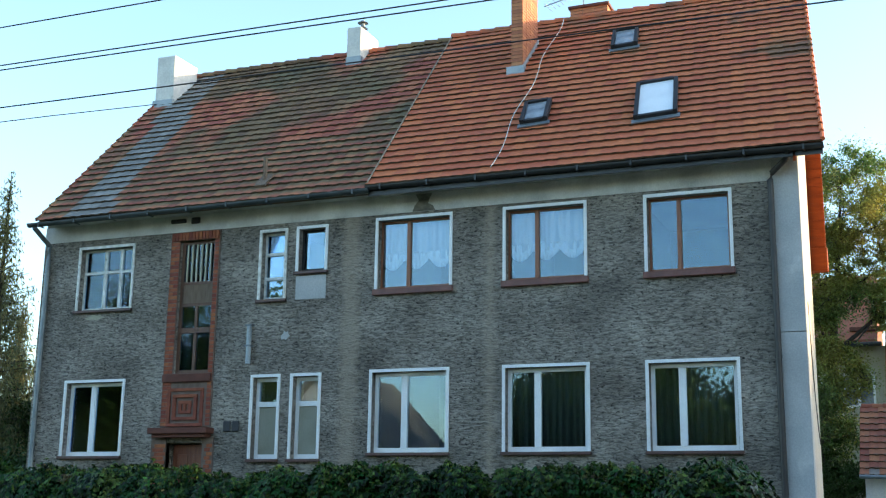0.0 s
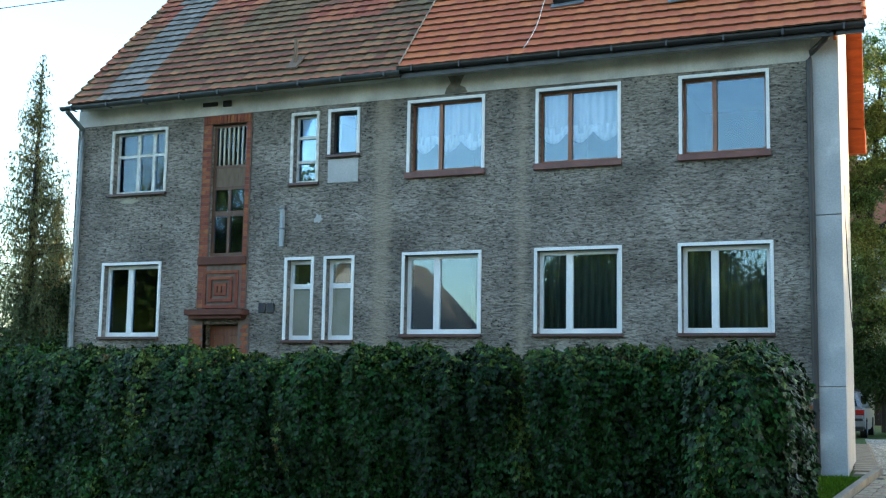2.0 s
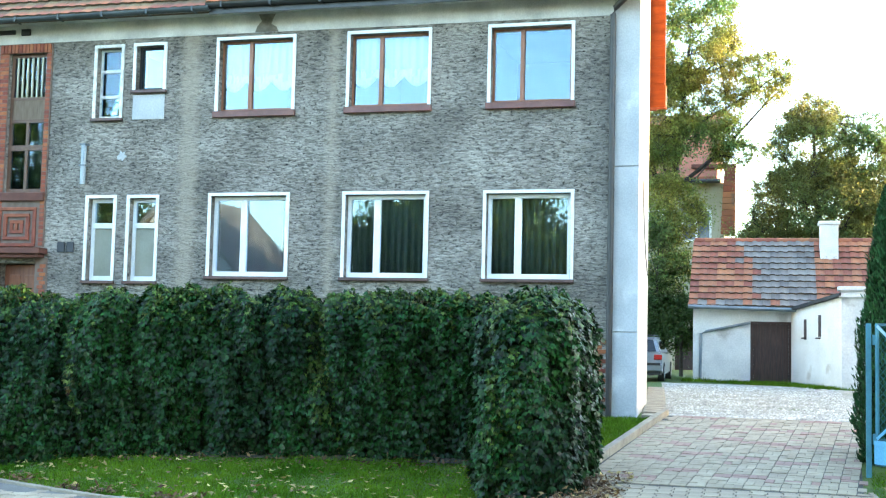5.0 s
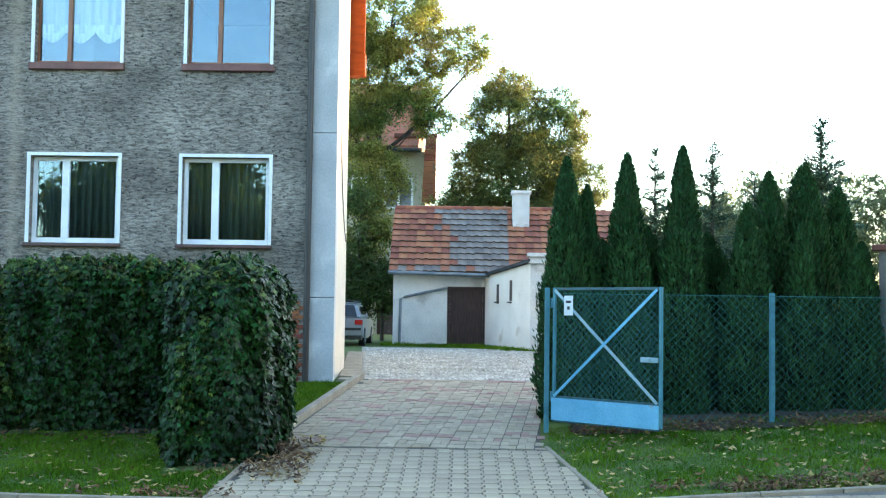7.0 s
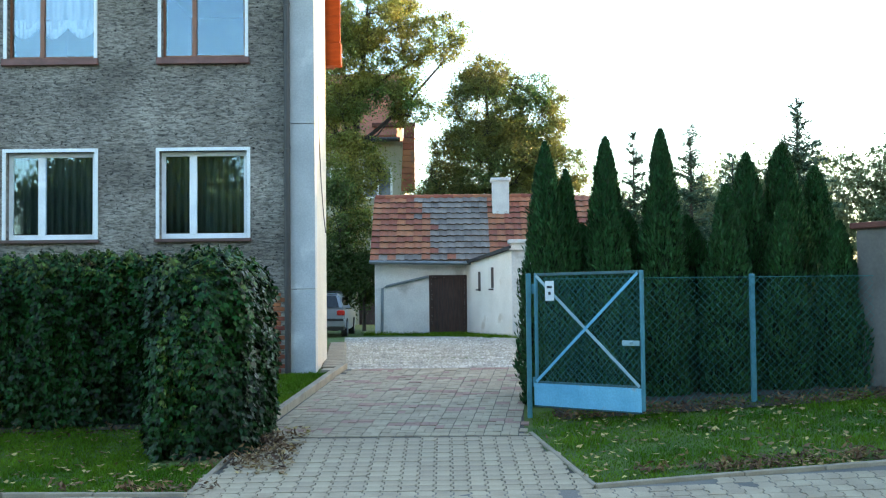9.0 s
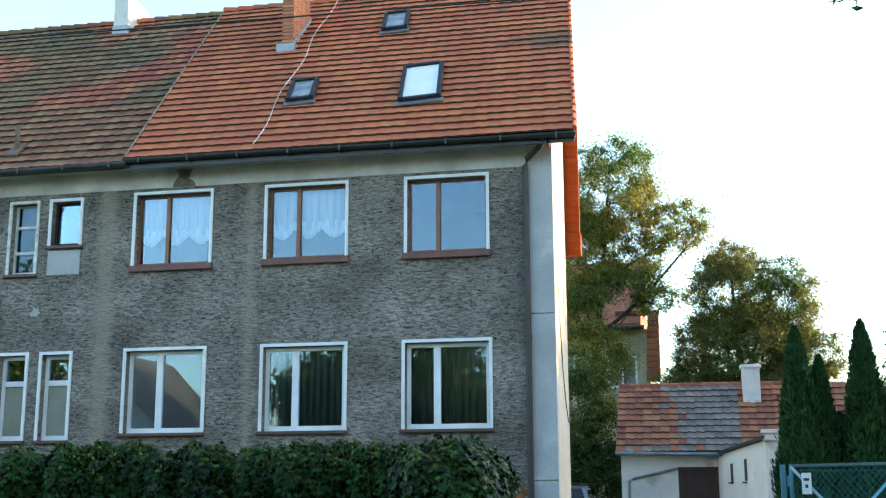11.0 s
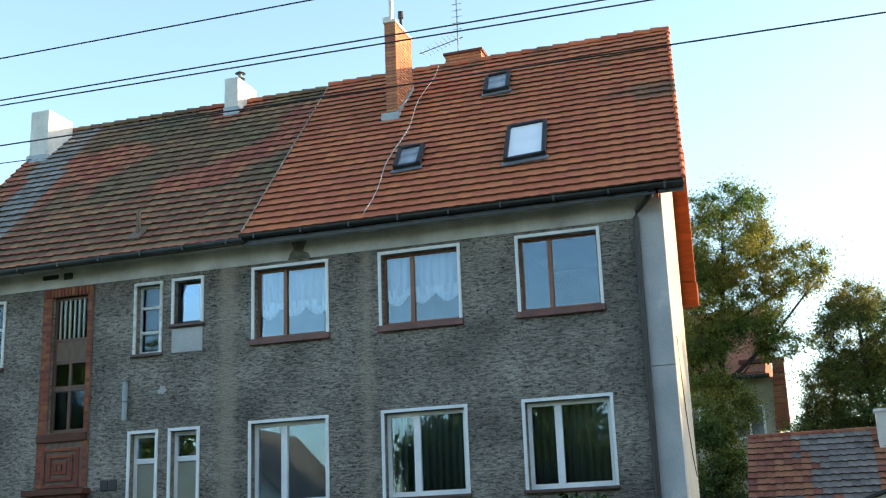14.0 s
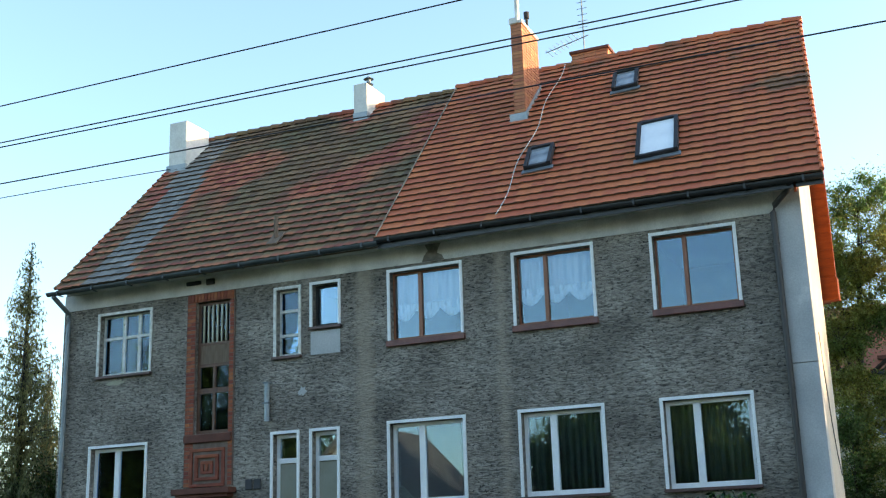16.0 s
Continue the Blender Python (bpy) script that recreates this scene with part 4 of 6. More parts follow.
for z in (0.8, 3.4, 5.7):
    part("clamp", tubes((((2.10, -0.10, z), (2.10, -0.10, z + 0.04)), 0.056), sides=12), M_DPIPE, dp)
orb = thing("side_bay", "orange timber-clad bay projecting from the gable", "bay")
part("cladding", boxes((2.12, 2.69, 2.80, 3.0, 5.73, 8.3)), M_ORANGE, orb)
part("skirt", boxes((2.12, 2.715, 2.78, 3.02, 5.31, 5.725), bevel=0.01), M_ORANGE, orb)
for z in np.arange(5.75, 8.2, 0.16):
    part("board", boxes((2.14, 2.70, 2.785, 2.799, z, z + 0.155)), M_ORANGE, orb)
gc = thing("gable_cable", "thin dark cable hanging down the cream gable", "cable")
part("cable", tubes(([(2.545 - 0.036 * y, y, z) for y, z in ((0.5, 4.35), (0.75, 3.7), (1.2, 3.0), (1.75, 2.5), (2.3, 2.2))], 0.008), sides=5), M_CABLE, gc)

# skylights
def skylight(x0, x1, s0, s1, glass_m, label):
    sk = thing("skylight", label, "skylight", "skylights in the roof")
    sk.matrix_basis = on_slope((x0 + x1) / 2, (s0 + s1) / 2, 0.115, 6.5)
    w, l = (x1 - x0) / 2, (s1 - s0) / 2
    b = 0.075
    part("frame", boxes((-w, -w + b, -l, l, 0, 0.11), (w - b, w, -l, l, 0, 0.11), (-w + b, w - b, -l, -l + b, 0, 0.09), (-w + b, w - b, l - b, l, 0, 0.12), bevel=0.008), M_DARKFRAME, sk)
    part("flashing", boxes((-w - 0.04, w + 0.04, -l - 0.12, -l + 0.02, 0.0, 0.022)), M_ZINC, sk)
    part("pane", boxes((-w + b - 0.005, w - b + 0.005, -l + b - 0.005, l - b + 0.005, 0.05, 0.07)), glass_m, sk, "opaque pane coloured for blind and reflected sky")
    return sk


def sl(y):
    return (y - EY) / US.y


skylight(-0.30, 0.46, sl(0.62), sl(1.74), M_SKYPANE, "dark-framed roof window with white blind and painted sky glare")
skylight(-1.30, -0.76, sl(3.30), sl(3.98), M_SKYPANE2, "small dark-framed roof window near the ridge")
skylight(-2.44, -1.92, sl(0.88), sl(1.53), M_SKYPANE2, "small dark-framed roof window above the eaves")
wire = thing("roof_cable", "pale lightning cable running down the roof tiles", "cable")
part("cable", tubes(([roof_point(lerp(-2.72, -2.50, 1 - s / SL) + 0.05 * math.sin(s * 2.1), s, 0.155) for s in np.linspace(0.05, SL - 0.05, 30)], 0.008), sides=6), M_CHWHITE, wire)
vp = thing("vent_pipe", "rusty vent pipe standing on the mossy roof", "vent")
part("pipe", tubes((((-7.3, 0.05, 7.15), (-7.3, 0.05, 7.62)), 0.045), sides=8), M_BOARD, vp)
part("flashing", prism([(-0.12, 7.0), (0.2, 7.30), (0.18, 7.33), (-0.14, 7.03)], -7.42, -7.18), M_BOARD, vp)


# chimneys
def brick_chimney(name, x0, x1, y0, y1, z0, z1, label):
    ch = thing(name, label, "chimney")
    part("core", boxes((x0 + 0.012, x1 - 0.012, y0 + 0.012, y1 - 0.012, z0, z1 - 0.02)), M_MORTAR, ch)
    n = int((z1 - z0) / 0.077)
    nx, ny = max(1, round((x1 - x0) / 0.25)), max(1, round((y1 - y0) / 0.25))
    lx, ly = (x1 - x0) / nx, (y1 - y0) / ny
    mx = mesh_of(boxes((-lx / 2 + 0.005, lx / 2 - 0.005, 0, 0.05, -0.033, 0.033)), "brick", M_CHBRICK)
    my = mesh_of(boxes((-0.05, 0, -ly / 2 + 0.005, ly / 2 - 0.005, -0.033, 0.033)), "brick", M_CHBRICK)
    for i in range(n):
        z = z0 + (i + 0.5) * 0.077
        for k in range(nx):
            piece("brick", mx, ch, pose(x0 + (k + 0.5) * lx, y0, z))
        for k in range(ny):
            piece("brick", my, ch, pose(x1, y0 + (k + 0.5) * ly, z))
    return ch


c3 = brick_chimney("chimney", -3.30, -3.05, 2.95, 4.0, 9.65, 12.12, "tall orange brick chimney with a narrow front")
part("cap", boxes((-3.32, -3.12, 2.92, 4.02, 12.06, 12.2), (-3.12, -3.03, 2.94, 4.02, 12.06, 12.14), bevel=0.01), M_CHWHITE, c3, "pale concrete cap")
part("flashing", boxes((-3.37, -2.98, 2.84, 2.96, 9.80, 9.98)), M_LEAD, c3)
part("flashing", prism([(2.95, 9.86), (4.02, 10.85), (4.02, 11.02), (2.95, 10.03)], -3.056, -3.03), M_LEAD, c3)
part("flue_pipe", tubes((((-3.22, 3.2, 12.1), (-3.22, 3.2, 12.9)), 0.05), sides=10), M_CHWHITE, c3)
part("flue_cowl", tubes((((-3.11, 3.5, 12.1), (-3.11, 3.5, 12.4)), 0.03), (((-3.11, 3.5, 12.4), (-3.11, 3.5, 12.55)), 0.06), sides=10), M_DARKFRAME, c3)
c4 = brick_chimney("chimney", -2.70, -1.84, 5.35, 5.9, 11.3, 12.24, "low wide orange brick chimney on the ridge")
part("cap", boxes((-2.74, -1.80, 5.31, 5.94, 12.20, 12.27), bevel=0.01), M_STONE, c4)
c1 = thing("chimney", "broad pale rendered chimney at the gable end", "chimney")
part("shaft", boxes((-12.74, -12.22, 3.75, 4.7, 10.2, 11.82), bevel=0.015), M_CHWHITE, c1)
part("flashing", boxes((-12.77, -12.19, 3.69, 3.79, 10.40, 10.68), bevel=0.01), M_LEAD, c1)
c2 = thing("chimney", "small pale rendered chimney with a metal cowl", "chimney")
part("shaft", boxes((-7.90, -7.54, 4.45, 5.4, 11.1, 12.16), bevel=0.012), M_CHWHITE, c2)
part("flashing", boxes((-7.91, -7.53, 4.43, 4.56, 11.22, 11.42)), M_LEAD, c2)
bm = bmesh.new()
tube(bm, [(-7.72, 4.9, 12.16), (-7.72, 4.9, 12.5)], 0.05, 10)
for z, r in ((12.30, 0.12), (12.44, 0.13)):
    tube(bm, [(-7.72, 4.9, z), (-7.72, 4.9, z + 0.05)], [r, 0.05], 12)
part("cowl", bm, M_ZINC, c2, "dark metal ventilator cowl")
an = thing("tv_antenna", "thin metal television aerial above the ridge", "aerial")
part("mast", tubes((((-2.45, 5.6, 12.3), (-2.45, 5.6, 14.1)), 0.018), sides=6), M_ZINC, an)
part("boom", tubes((((-3.3, 5.3, 12.35), (-2.35, 5.65, 12.75)), 0.012), sides=6), M_ZINC, an)
for i in range(9):
    x = lerp(-3.25, -2.5, i / 8)
    z = lerp(12.37, 12.68, i / 8)
    part("element", tubes((((x, 5.3 - 0.16, z - 0.02), (x, 5.3 + 0.45, z + 0.05)), 0.006), sides=5), M_ZINC, an)
for i in range(7):
    part("element", tubes((((-2.57, 5.6, 12.95 + i * 0.16), (-2.33, 5.6, 12.95 + i * 0.16)), 0.007), sides=5), M_ZINC, an)

# ---- power lines ----
LINES = [((-75, 10.37), (75, 10.0)), ((-75, 10.12), (75, 8.42)), ((-75, 10.17), (75, 8.12)), ((-75, 9.38), (75, 7.35))]
for (xa, za), (xb, zb) in LINES:
    cb = thing("power_line", "black overhead power line across the sky", "cable", "overhead lines")
    pts = [(lerp(xa, xb, t), -2.0, lerp(za, zb, t)) for t in np.linspace(0, 1, 25)]
    part("cable", tubes((pts, 0.0135), sides=5), M_CABLE, cb)
cb = thing("power_line", "black supply cable running to the house chimney", "cable", "overhead lines")
part("cable", tubes((((-75, -2.0, 9.0), (-14.0, 1.5, 9.72), (-12.6, 3.74, 10.6)), 0.011), sides=5), M_CABLE, cb)


# ---- leaves, hedge, trees ----
RG = np.random.default_rng(11)


def creeper(blocks, density):
    """Hanging three-fingered leaves over rounded blocks (x0, x1, y0, y1, z0, z1, radius, recess) whose foot lies further back than the top."""
    C, N = [], []
    for x0, x1, y0, y1, z0, z1, rad, back in blocks:
        fold = 0.27 if x1 - x0 > 3 else 0.08
        lo, hi = np.array((x0, y0, z0)), np.array((x1, y1, z1))
        d = hi - lo
        for ax, end in ((1, 0), (1, 1), (2, 1), (0, 0), (0, 1)):
            o = [k for k in range(3) if k != ax]
            k = int(d[o[0]] * d[o[1]] * density * (0.12 if (ax, end) == (1, 1) else 1))
            p = lo + RG.random((k, 3)) * d
            p[:, ax] = hi[ax] if end else lo[ax]
            q = np.clip(p, lo + rad, hi - rad)
            q[:, 2] = np.minimum(p[:, 2], hi[2] - rad)
            nrm = unit(p - q)
            lump = np.array([(0.09 - fold * (1 - abs(noise.noise(Vector((w[0] * 1.1 + 0.3 * math.sin(w[2] * 1.7), w[1] * 1.1, w[2] * 0.42))))) ** 6) + noise.noise(Vector((w[0] * 4.2, w[1] * 4.2, w[2] * 1.3))) * 0.16 + noise.noise(Vector(w * 6.0)) * 0.06 for w in p]).reshape(-1, 1)
            c = q + nrm * (rad + lump + RG.normal(0, 0.03, (k, 1)))
            t = np.clip((z1 - c[:, 2]) / (z1 - z0), 0, 1)
            c[:, 1] += np.array([back(w) for w in c[:, 0]]) * t * (nrm[:, 1] < -0.2)
            C.append(c)
            N.append(nrm)
    C, N = np.concatenate(C), np.concatenate(N)
    n = len(C)
    tz = np.clip((C[:, 2:3] + 0.9) / 2.4, 0, 1)
    # leaves tilted up near the top and on the end block to brighten them
    nn = unit(N + np.array((0, 0, 1.0)) * (0.62 * tz - 0.22 + 0.45 * (C[:, 1:2] < -4.85) * (C[:, 0:1] > 1.0)) + RG.normal(0, 0.50, (n, 3)))
    down = np.array((0, 0, -1.0)) + N * 0.30 + RG.normal(0, 0.26, (n, 3))
    side = unit(np.cross(down, nn))
    size = RG.uniform(0.050, 0.098, n)
    # young shoots: along the top, and in a few hanging strands
    strand_of = np.array([noise.noise(Vector((w[0] * 2.6 + 0.25 * math.sin(w[2] * 2.2), w[1] * 1.5, 3.0))) + 0.5 * noise.noise(Vector((w[0] * 0.5, 0, 8.0))) for w in C])
    crest = np.clip((C[:, 2] - 1.0) / 0.5, 0, 1)
    # extra pale leaves past x 1.2 paint the end block brighter
    young = RG.random(n) < np.clip((strand_of - 0.36 + 0.16 * (C[:, 0] < -5.4) + 0.10 * (C[:, 0] > 1.2)) * 2.2, 0, 0.6) + 0.55 * crest ** 1.5
    meshes = []
    for pick in (~young, young):
        VV, FF, base = [], [], 0
        for ang in (-0.8, 0.0, 0.8):
            w = unit(down * math.cos(ang) + side * math.sin(ang))[pick]
            z = size[pick] * (1.0 if pick is not young else 0.85)
            v, f = leaf_quads(C[pick] + w * z[:, None] * 0.45, w, nn[pick], z * (1.15 if ang == 0 else 0.95), z * 0.5, 0.2)
            VV.append(v)
            FF.append(f + base)
            base += len(v)
        meshes.append((np.concatenate(VV), np.concatenate(FF)))
    return meshes


def foot(x):
    """How far the foot of the long hedge lies behind its top: it spills forward over the footway."""
    pts = ((-20, -0.3), (-12, -0.35), (-8.8, -0.55), (-6.8, -0.9), (-5.7, -1.05), (-5.0, -0.55), (-4.2, 0.1), (-3.0, 0.55), (-1.0, 0.68), (3, 0.7))
    for (x0, b0), (x1, b1) in zip(pts, pts[1:]):
        if x <= x1:
            return lerp(b0, b1, (x - x0) / (x1 - x0))
    return 0.7


hedge = thing("hedge", "dense dark green creeper hedge over a fence", "hedge")
HX0, HX1, HY0, HY1 = -12.6, 2.42, -4.50, -3.65
EX0, EY0 = 1.42, -6.32
# solid filler blocks: shade between the leaves is put into their colour
part("shade_core", prism([(-3.78, -1.1), (-4.2, 1.12), (-4.05, 1.33), (-3.82, 1.35), (-3.72, 1.2), (-3.72, -1.1)], HX0, 1.6), M_HCORE, hedge, "solid dark core painted as inner shade")
part("shade_core", boxes((EX0 + 0.25, HX1 - 0.36, EY0 + 0.55, HY1 - 0.2, -0.9, 1.15)), M_HCORE, hedge, "solid dark core painted as inner shade")
OLD, YOUNG = creeper([(HX0, 1.7, HY0 - 0.12, HY1, -0.95, 1.48, 0.30, foot), (EX0, HX1 - 0.05, EY0, -3.9, -0.68, 1.44, 0.48, lambda x: 0.3)], 1250)
raw("leaves", *OLD, M_HEDGE, hedge)["kind"] = "stuff"
raw("young_leaves", *YOUNG, M_HEDGE_Y, hedge, "yellow-green young creeper leaves")["kind"] = "stuff"


def blades(name, pts, hmin, hmax, width, material):
    n = len(pts)
    a = RG.random(n) * math.tau
    h = RG.uniform(hmin, hmax, n) * np.array([0.8 + 0.9 * noise.noise(Vector(p * 2.3)) for p in pts]).clip(0.35, 2)
    d = np.stack([np.cos(a), np.sin(a), np.zeros(n)], 1)
    lean = np.stack([RG.normal(0, 0.5, n), RG.normal(0, 0.5, n), np.ones(n)], 1)
    v = np.stack([pts - d * width / 2, pts + d * width / 2, pts + lean * h[:, None]], 1).reshape(-1, 3)
    return raw(name, v, np.arange(3 * n).reshape(n, 3), material)


def lawn_points(n, x0, x1, y0, y1, keep):
    out = []
    while len(out) < n:
        x, y = RG.uniform(x0, x1), RG.uniform(y0, y1)
        if keep(x, y):
            out.append((x, y, g(x, y)))
    return np.array(out)


left_lawn = lambda x, y: y > kerb_y(x) + 0.07 and x > -5.6 and y < HY0 - 0.1 + foot(x) + 0.5 and not (x > EX0 and y > EY0) and x < drive_left(y) - 0.08
right_lawn = lambda x, y: y > kerb_y(x) + 0.07 and x > drive_right(y) + 0.1
inner_lawn = lambda x, y: x < drive_left(y) - 0.2
pts = np.concatenate([lawn_points(52000, -9.5, 2.6, -7.7, -4.1, left_lawn), lawn_points(34000, 5.5, 12, -7.7, -3.7, right_lawn), lawn_points(9000, 1.9, 2.9, -3.8, -0.1, inner_lawn)])
lawn = blades("grass", pts, 0.02, 0.07, 0.012, M_GRASS)
tagged(lawn, "short green lawn grass on both sides of the driveway", "grass", "", "stuff")
pts = np.concatenate([lawn_points(420, -9.5, 2.6, -7.7, -4.5, left_lawn), lawn_points(420, 5.7, 11, -7.6, -4.2, right_lawn), lawn_points(160, 2.45, 3.0, -7.0, -4.6, lambda x, y: True),
                      lawn_points(60, 7.6, 8.8, -7.25, -6.75, lambda x, y: True)])
n = len(pts)
v, f = leaf_quads(pts + np.array((0, 0, 0.045)), RG.normal(0, 1, (n, 3)) * (1, 1, 0.2), np.array((0, 0, 1.0)) + RG.normal(0, 0.35, (n, 3)), RG.uniform(0.04, 0.11, n), RG.uniform(0.025, 0.065, n))
tagged(raw("fallen_leaves", v, f, M_DEAD), "dry yellow-brown fallen leaves on the lawn", "leaves", "", "stuff")


pts = np.concatenate([lawn_points(420, 1.7, 2.95, -6.75, -5.0, lambda x, y: x > 2.25 or y < -6.2), lawn_points(300, 2.3, 2.8, -6.5, -5.1, lambda x, y: True),
                      lawn_points(900, 5.9, 10.2, -4.45, -3.9, lambda x, y: noise.noise(Vector((x * 1.5, y * 3, 0))) > -0.25), lawn_points(1100, 5.9, 12, -7.6, -6.4, lambda x, y: 0.08 < y - kerb_y(x) < 0.45 and noise.noise(Vector((x * 1.7, y, 4))) > -0.1),
                      lawn_points(500, -6, 2.4, -7.7, -6.0, lambda x, y: 0.08 < y - kerb_y(x) < 0.3 and noise.noise(Vector((x * 1.7, y, 7))) > 0.0), lawn_points(500, -9, 1.4, -4.75, -4.2, lambda x, y: True)])
n = len(pts)
v, f = leaf_quads(pts + np.abs(RG.normal(0, 0.045, (n, 1))) * (0, 0, 1) + (0, 0, 0.03), RG.normal(0, 1, (n, 3)) * (1, 1, 0.5), np.array((0, 0, 1.0)) + RG.normal(0, 0.6, (n, 3)), RG.uniform(0.04, 0.12, n), RG.uniform(0.008, 0.04, n))
tagged(raw("leaf_litter", v, f, M_LITTER), "brown dead leaves and twigs along hedge, fence and kerb", "leaves", "", "stuff")

k = 9000
gx, gy = RG.uniform(1.8, 6.2, k), 0.4 + 13 * RG.random(k) ** 1.4
ok = gx > 3.05 - 0.085 * gy
gx, gy = gx[ok], gy[ok]
gp = np.array([(x, y, g(x, y) + 0.012) for x, y in zip(gx, gy)])
k = len(gp)
sz = RG.uniform(0.012, 0.035, (k, 1))
CORN = np.array([(1, 0, 0), (0, 1, 0), (-1, 0, 0), (0, -1, 0), (0, 0, 0.8)])
rot = RG.random(k) * math.tau
V5 = np.stack([gp + sz * np.stack([c[0] * np.cos(rot) - c[1] * np.sin(rot), c[0] * np.sin(rot) + c[1] * np.cos(rot), np.full(k, c[2])], 1) for c in CORN], 1).reshape(-1, 3)
F3 = np.array([(0, 1, 4), (1, 2, 4), (2, 3, 4), (3, 0, 4)])
tagged(raw("gravel_stones", V5, (np.arange(k)[:, None, None] * 5 + F3[None]).reshape(-1, 3), M_STONES), "pale loose gravel stones in the yard", "gravel", "", "stuff")
verge = blades("grass_verge", lawn_points(9000, 2.2, 7.0, 12.6, 16.4, lambda x, y: y > 15.6 - 0.9 * (x - 3.0) * (x > 3.0) or x > 5.6), 0.04, 0.12, 0.02, M_GRASS)
tagged(verge, "grass verge along the shed and annex", "grass", "", "stuff")


def thuja(x, y, h, r, seed, tops=1):
    """A narrow flame-shaped conifer built of upright sprays round a dark core."""
    rg = np.random.default_rng(seed)
    t = thing("thuja", "tall narrow dark green thuja behind the fence", "conifer", "row of conifers", loc=(x, y, g(x, y)))
    prof = lambda u: r * np.minimum(1, 0.72 + 1.2 * u) * np.power(np.clip(1 - u, 0, 1), 0.62)
    # solid core painted near-black for the shade inside the crown
    bm = bmesh.new()
    us = np.linspace(0, 0.97, 12)
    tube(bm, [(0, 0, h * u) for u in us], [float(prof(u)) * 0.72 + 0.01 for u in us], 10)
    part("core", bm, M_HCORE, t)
    n = int(11000 * h * r / 1.1)
    u = rg.random(n) ** 1.15
    a = rg.random(n) * math.tau
    lump = np.array([noise.noise(Vector((math.cos(q) * 2 + seed, math.sin(q) * 2, w * h * 2.2))) for q, w in zip(a, u)])
    rr = prof(u) * (0.95 + 0.34 * lump + rg.normal(0, 0.09, n))
    c = np.stack([rr * np.cos(a), rr * np.sin(a), u * h], 1)
    rad = np.stack([np.cos(a), np.sin(a), np.zeros(n)], 1)
    along = np.array((0, 0, 1.0)) + rad * 0.45 + rg.normal(0, 0.22, (n, 3))
    v, f = leaf_quads(c, along, rad + rg.normal(0, 0.6, (n, 3)), rg.uniform(0.05, 0.11, n), rg.uniform(0.018, 0.038, n), 0.1)
    o = raw("foliage", v, f, M_THUJA, t)
    o["kind"] = "stuff"
    return t


for i, (x, y, zt, r) in enumerate(((5.93, -3.05, 3.05, 0.31), (6.22, -2.85, 2.7, 0.27), (6.74, -3.0, 3.12, 0.31), (7.48, -3.0, 3.22, 0.31), (8.33, -3.05, 2.46, 0.34), (8.75, -2.5, 2.95, 0.36),
                                (9.05, -3.1, 2.2, 0.30), (9.3, -2.3, 3.1, 0.42), (9.78, -3.2, 1.95, 0.30), (9.85, -2.0, 2.8, 0.4), (7.1, -2.2, 2.2, 0.45), (7.95, -2.3, 2.1, 0.5), (6.5, -2.2, 2.0, 0.5))):
    thuja(x, y, zt - g(x, y), r * 1.46, 20 + i)


def tree(name, base, h, trunk_r, spread, levels, leaf_m, n_leaf, leaf_len, label, category, seed, lean=(0, 0), first=0.3, cluster=0.5, up=0.55, kids=(5, 4, 3), fan=1.0):
    """A tapered trunk that forks into limbs and twigs, with leaves clustered round the twig ends."""
    rg = random.Random(seed)
    t = thing(name, label, category, loc=base)
    bm = bmesh.new()
    tips = []

    def grow(p, d, length, r, lvl):
        pts, q, dd = [p], p.copy(), d.copy()
        seg = 4
        for k in range(seg):
            dd = (dd + Vector((rg.uniform(-1, 1), rg.uniform(-1, 1), rg.uniform(-0.5, 0.9))) * 0.16).normalized()
            q = q + dd * length / seg
            pts.append(q.copy())
        tube(bm, pts, [lerp(r, r * 0.45, k / seg) for k in range(seg + 1)], 7 if lvl == 0 else 5, cap=False)
        if lvl >= levels:
            tips.extend(pts[1:])
            return
        for k in range(kids[lvl]):
            u = rg.uniform(first if lvl == 0 else 0.25, 1.0)
            i = min(seg - 1, int(u * seg))
            p0 = pts[i].lerp(pts[i + 1], u * seg - i)
            a = rg.random() * math.tau
            out = Vector((math.cos(a), math.sin(a), 0))
            nd = (dd * 0.35 + out * spread + Vector((0, 0, up))).normalized()
            grow(p0, nd, length * rg.uniform(0.42, 0.66) * (fan if lvl == 0 else 1), r * 0.48, lvl + 1)
        grow(pts[-1], dd, length * 0.5 / fan, r * 0.45, lvl + 1)

    grow(Vector((0, 0, -0.1)), Vector((lean[0], lean[1], 1)).normalized(), h * 0.58, trunk_r, 0)
    part("trunk", bm, M_BARK, t)
    rn = np.random.default_rng(seed)
    tp = np.array([p[:] for p in tips])
    c = tp[rn.integers(0, len(tp), n_leaf)] + rn.normal(0, 1, (n_leaf, 3)) * (cluster, cluster, cluster * 0.7)
    v, f = leaf_quads(c, rn.normal(0, 1, (n_leaf, 3)) + (0, 0, -0.6), rn.normal(0, 1, (n_leaf, 3)) + (0, 0, 0.8), rn.uniform(0.7, 1.3, n_leaf) * leaf_len, rn.uniform(0.4, 0.7, n_leaf) * leaf_len)
    o = raw("crown", v, f, leaf_m, t)
    o["kind"] = "stuff"
    return t


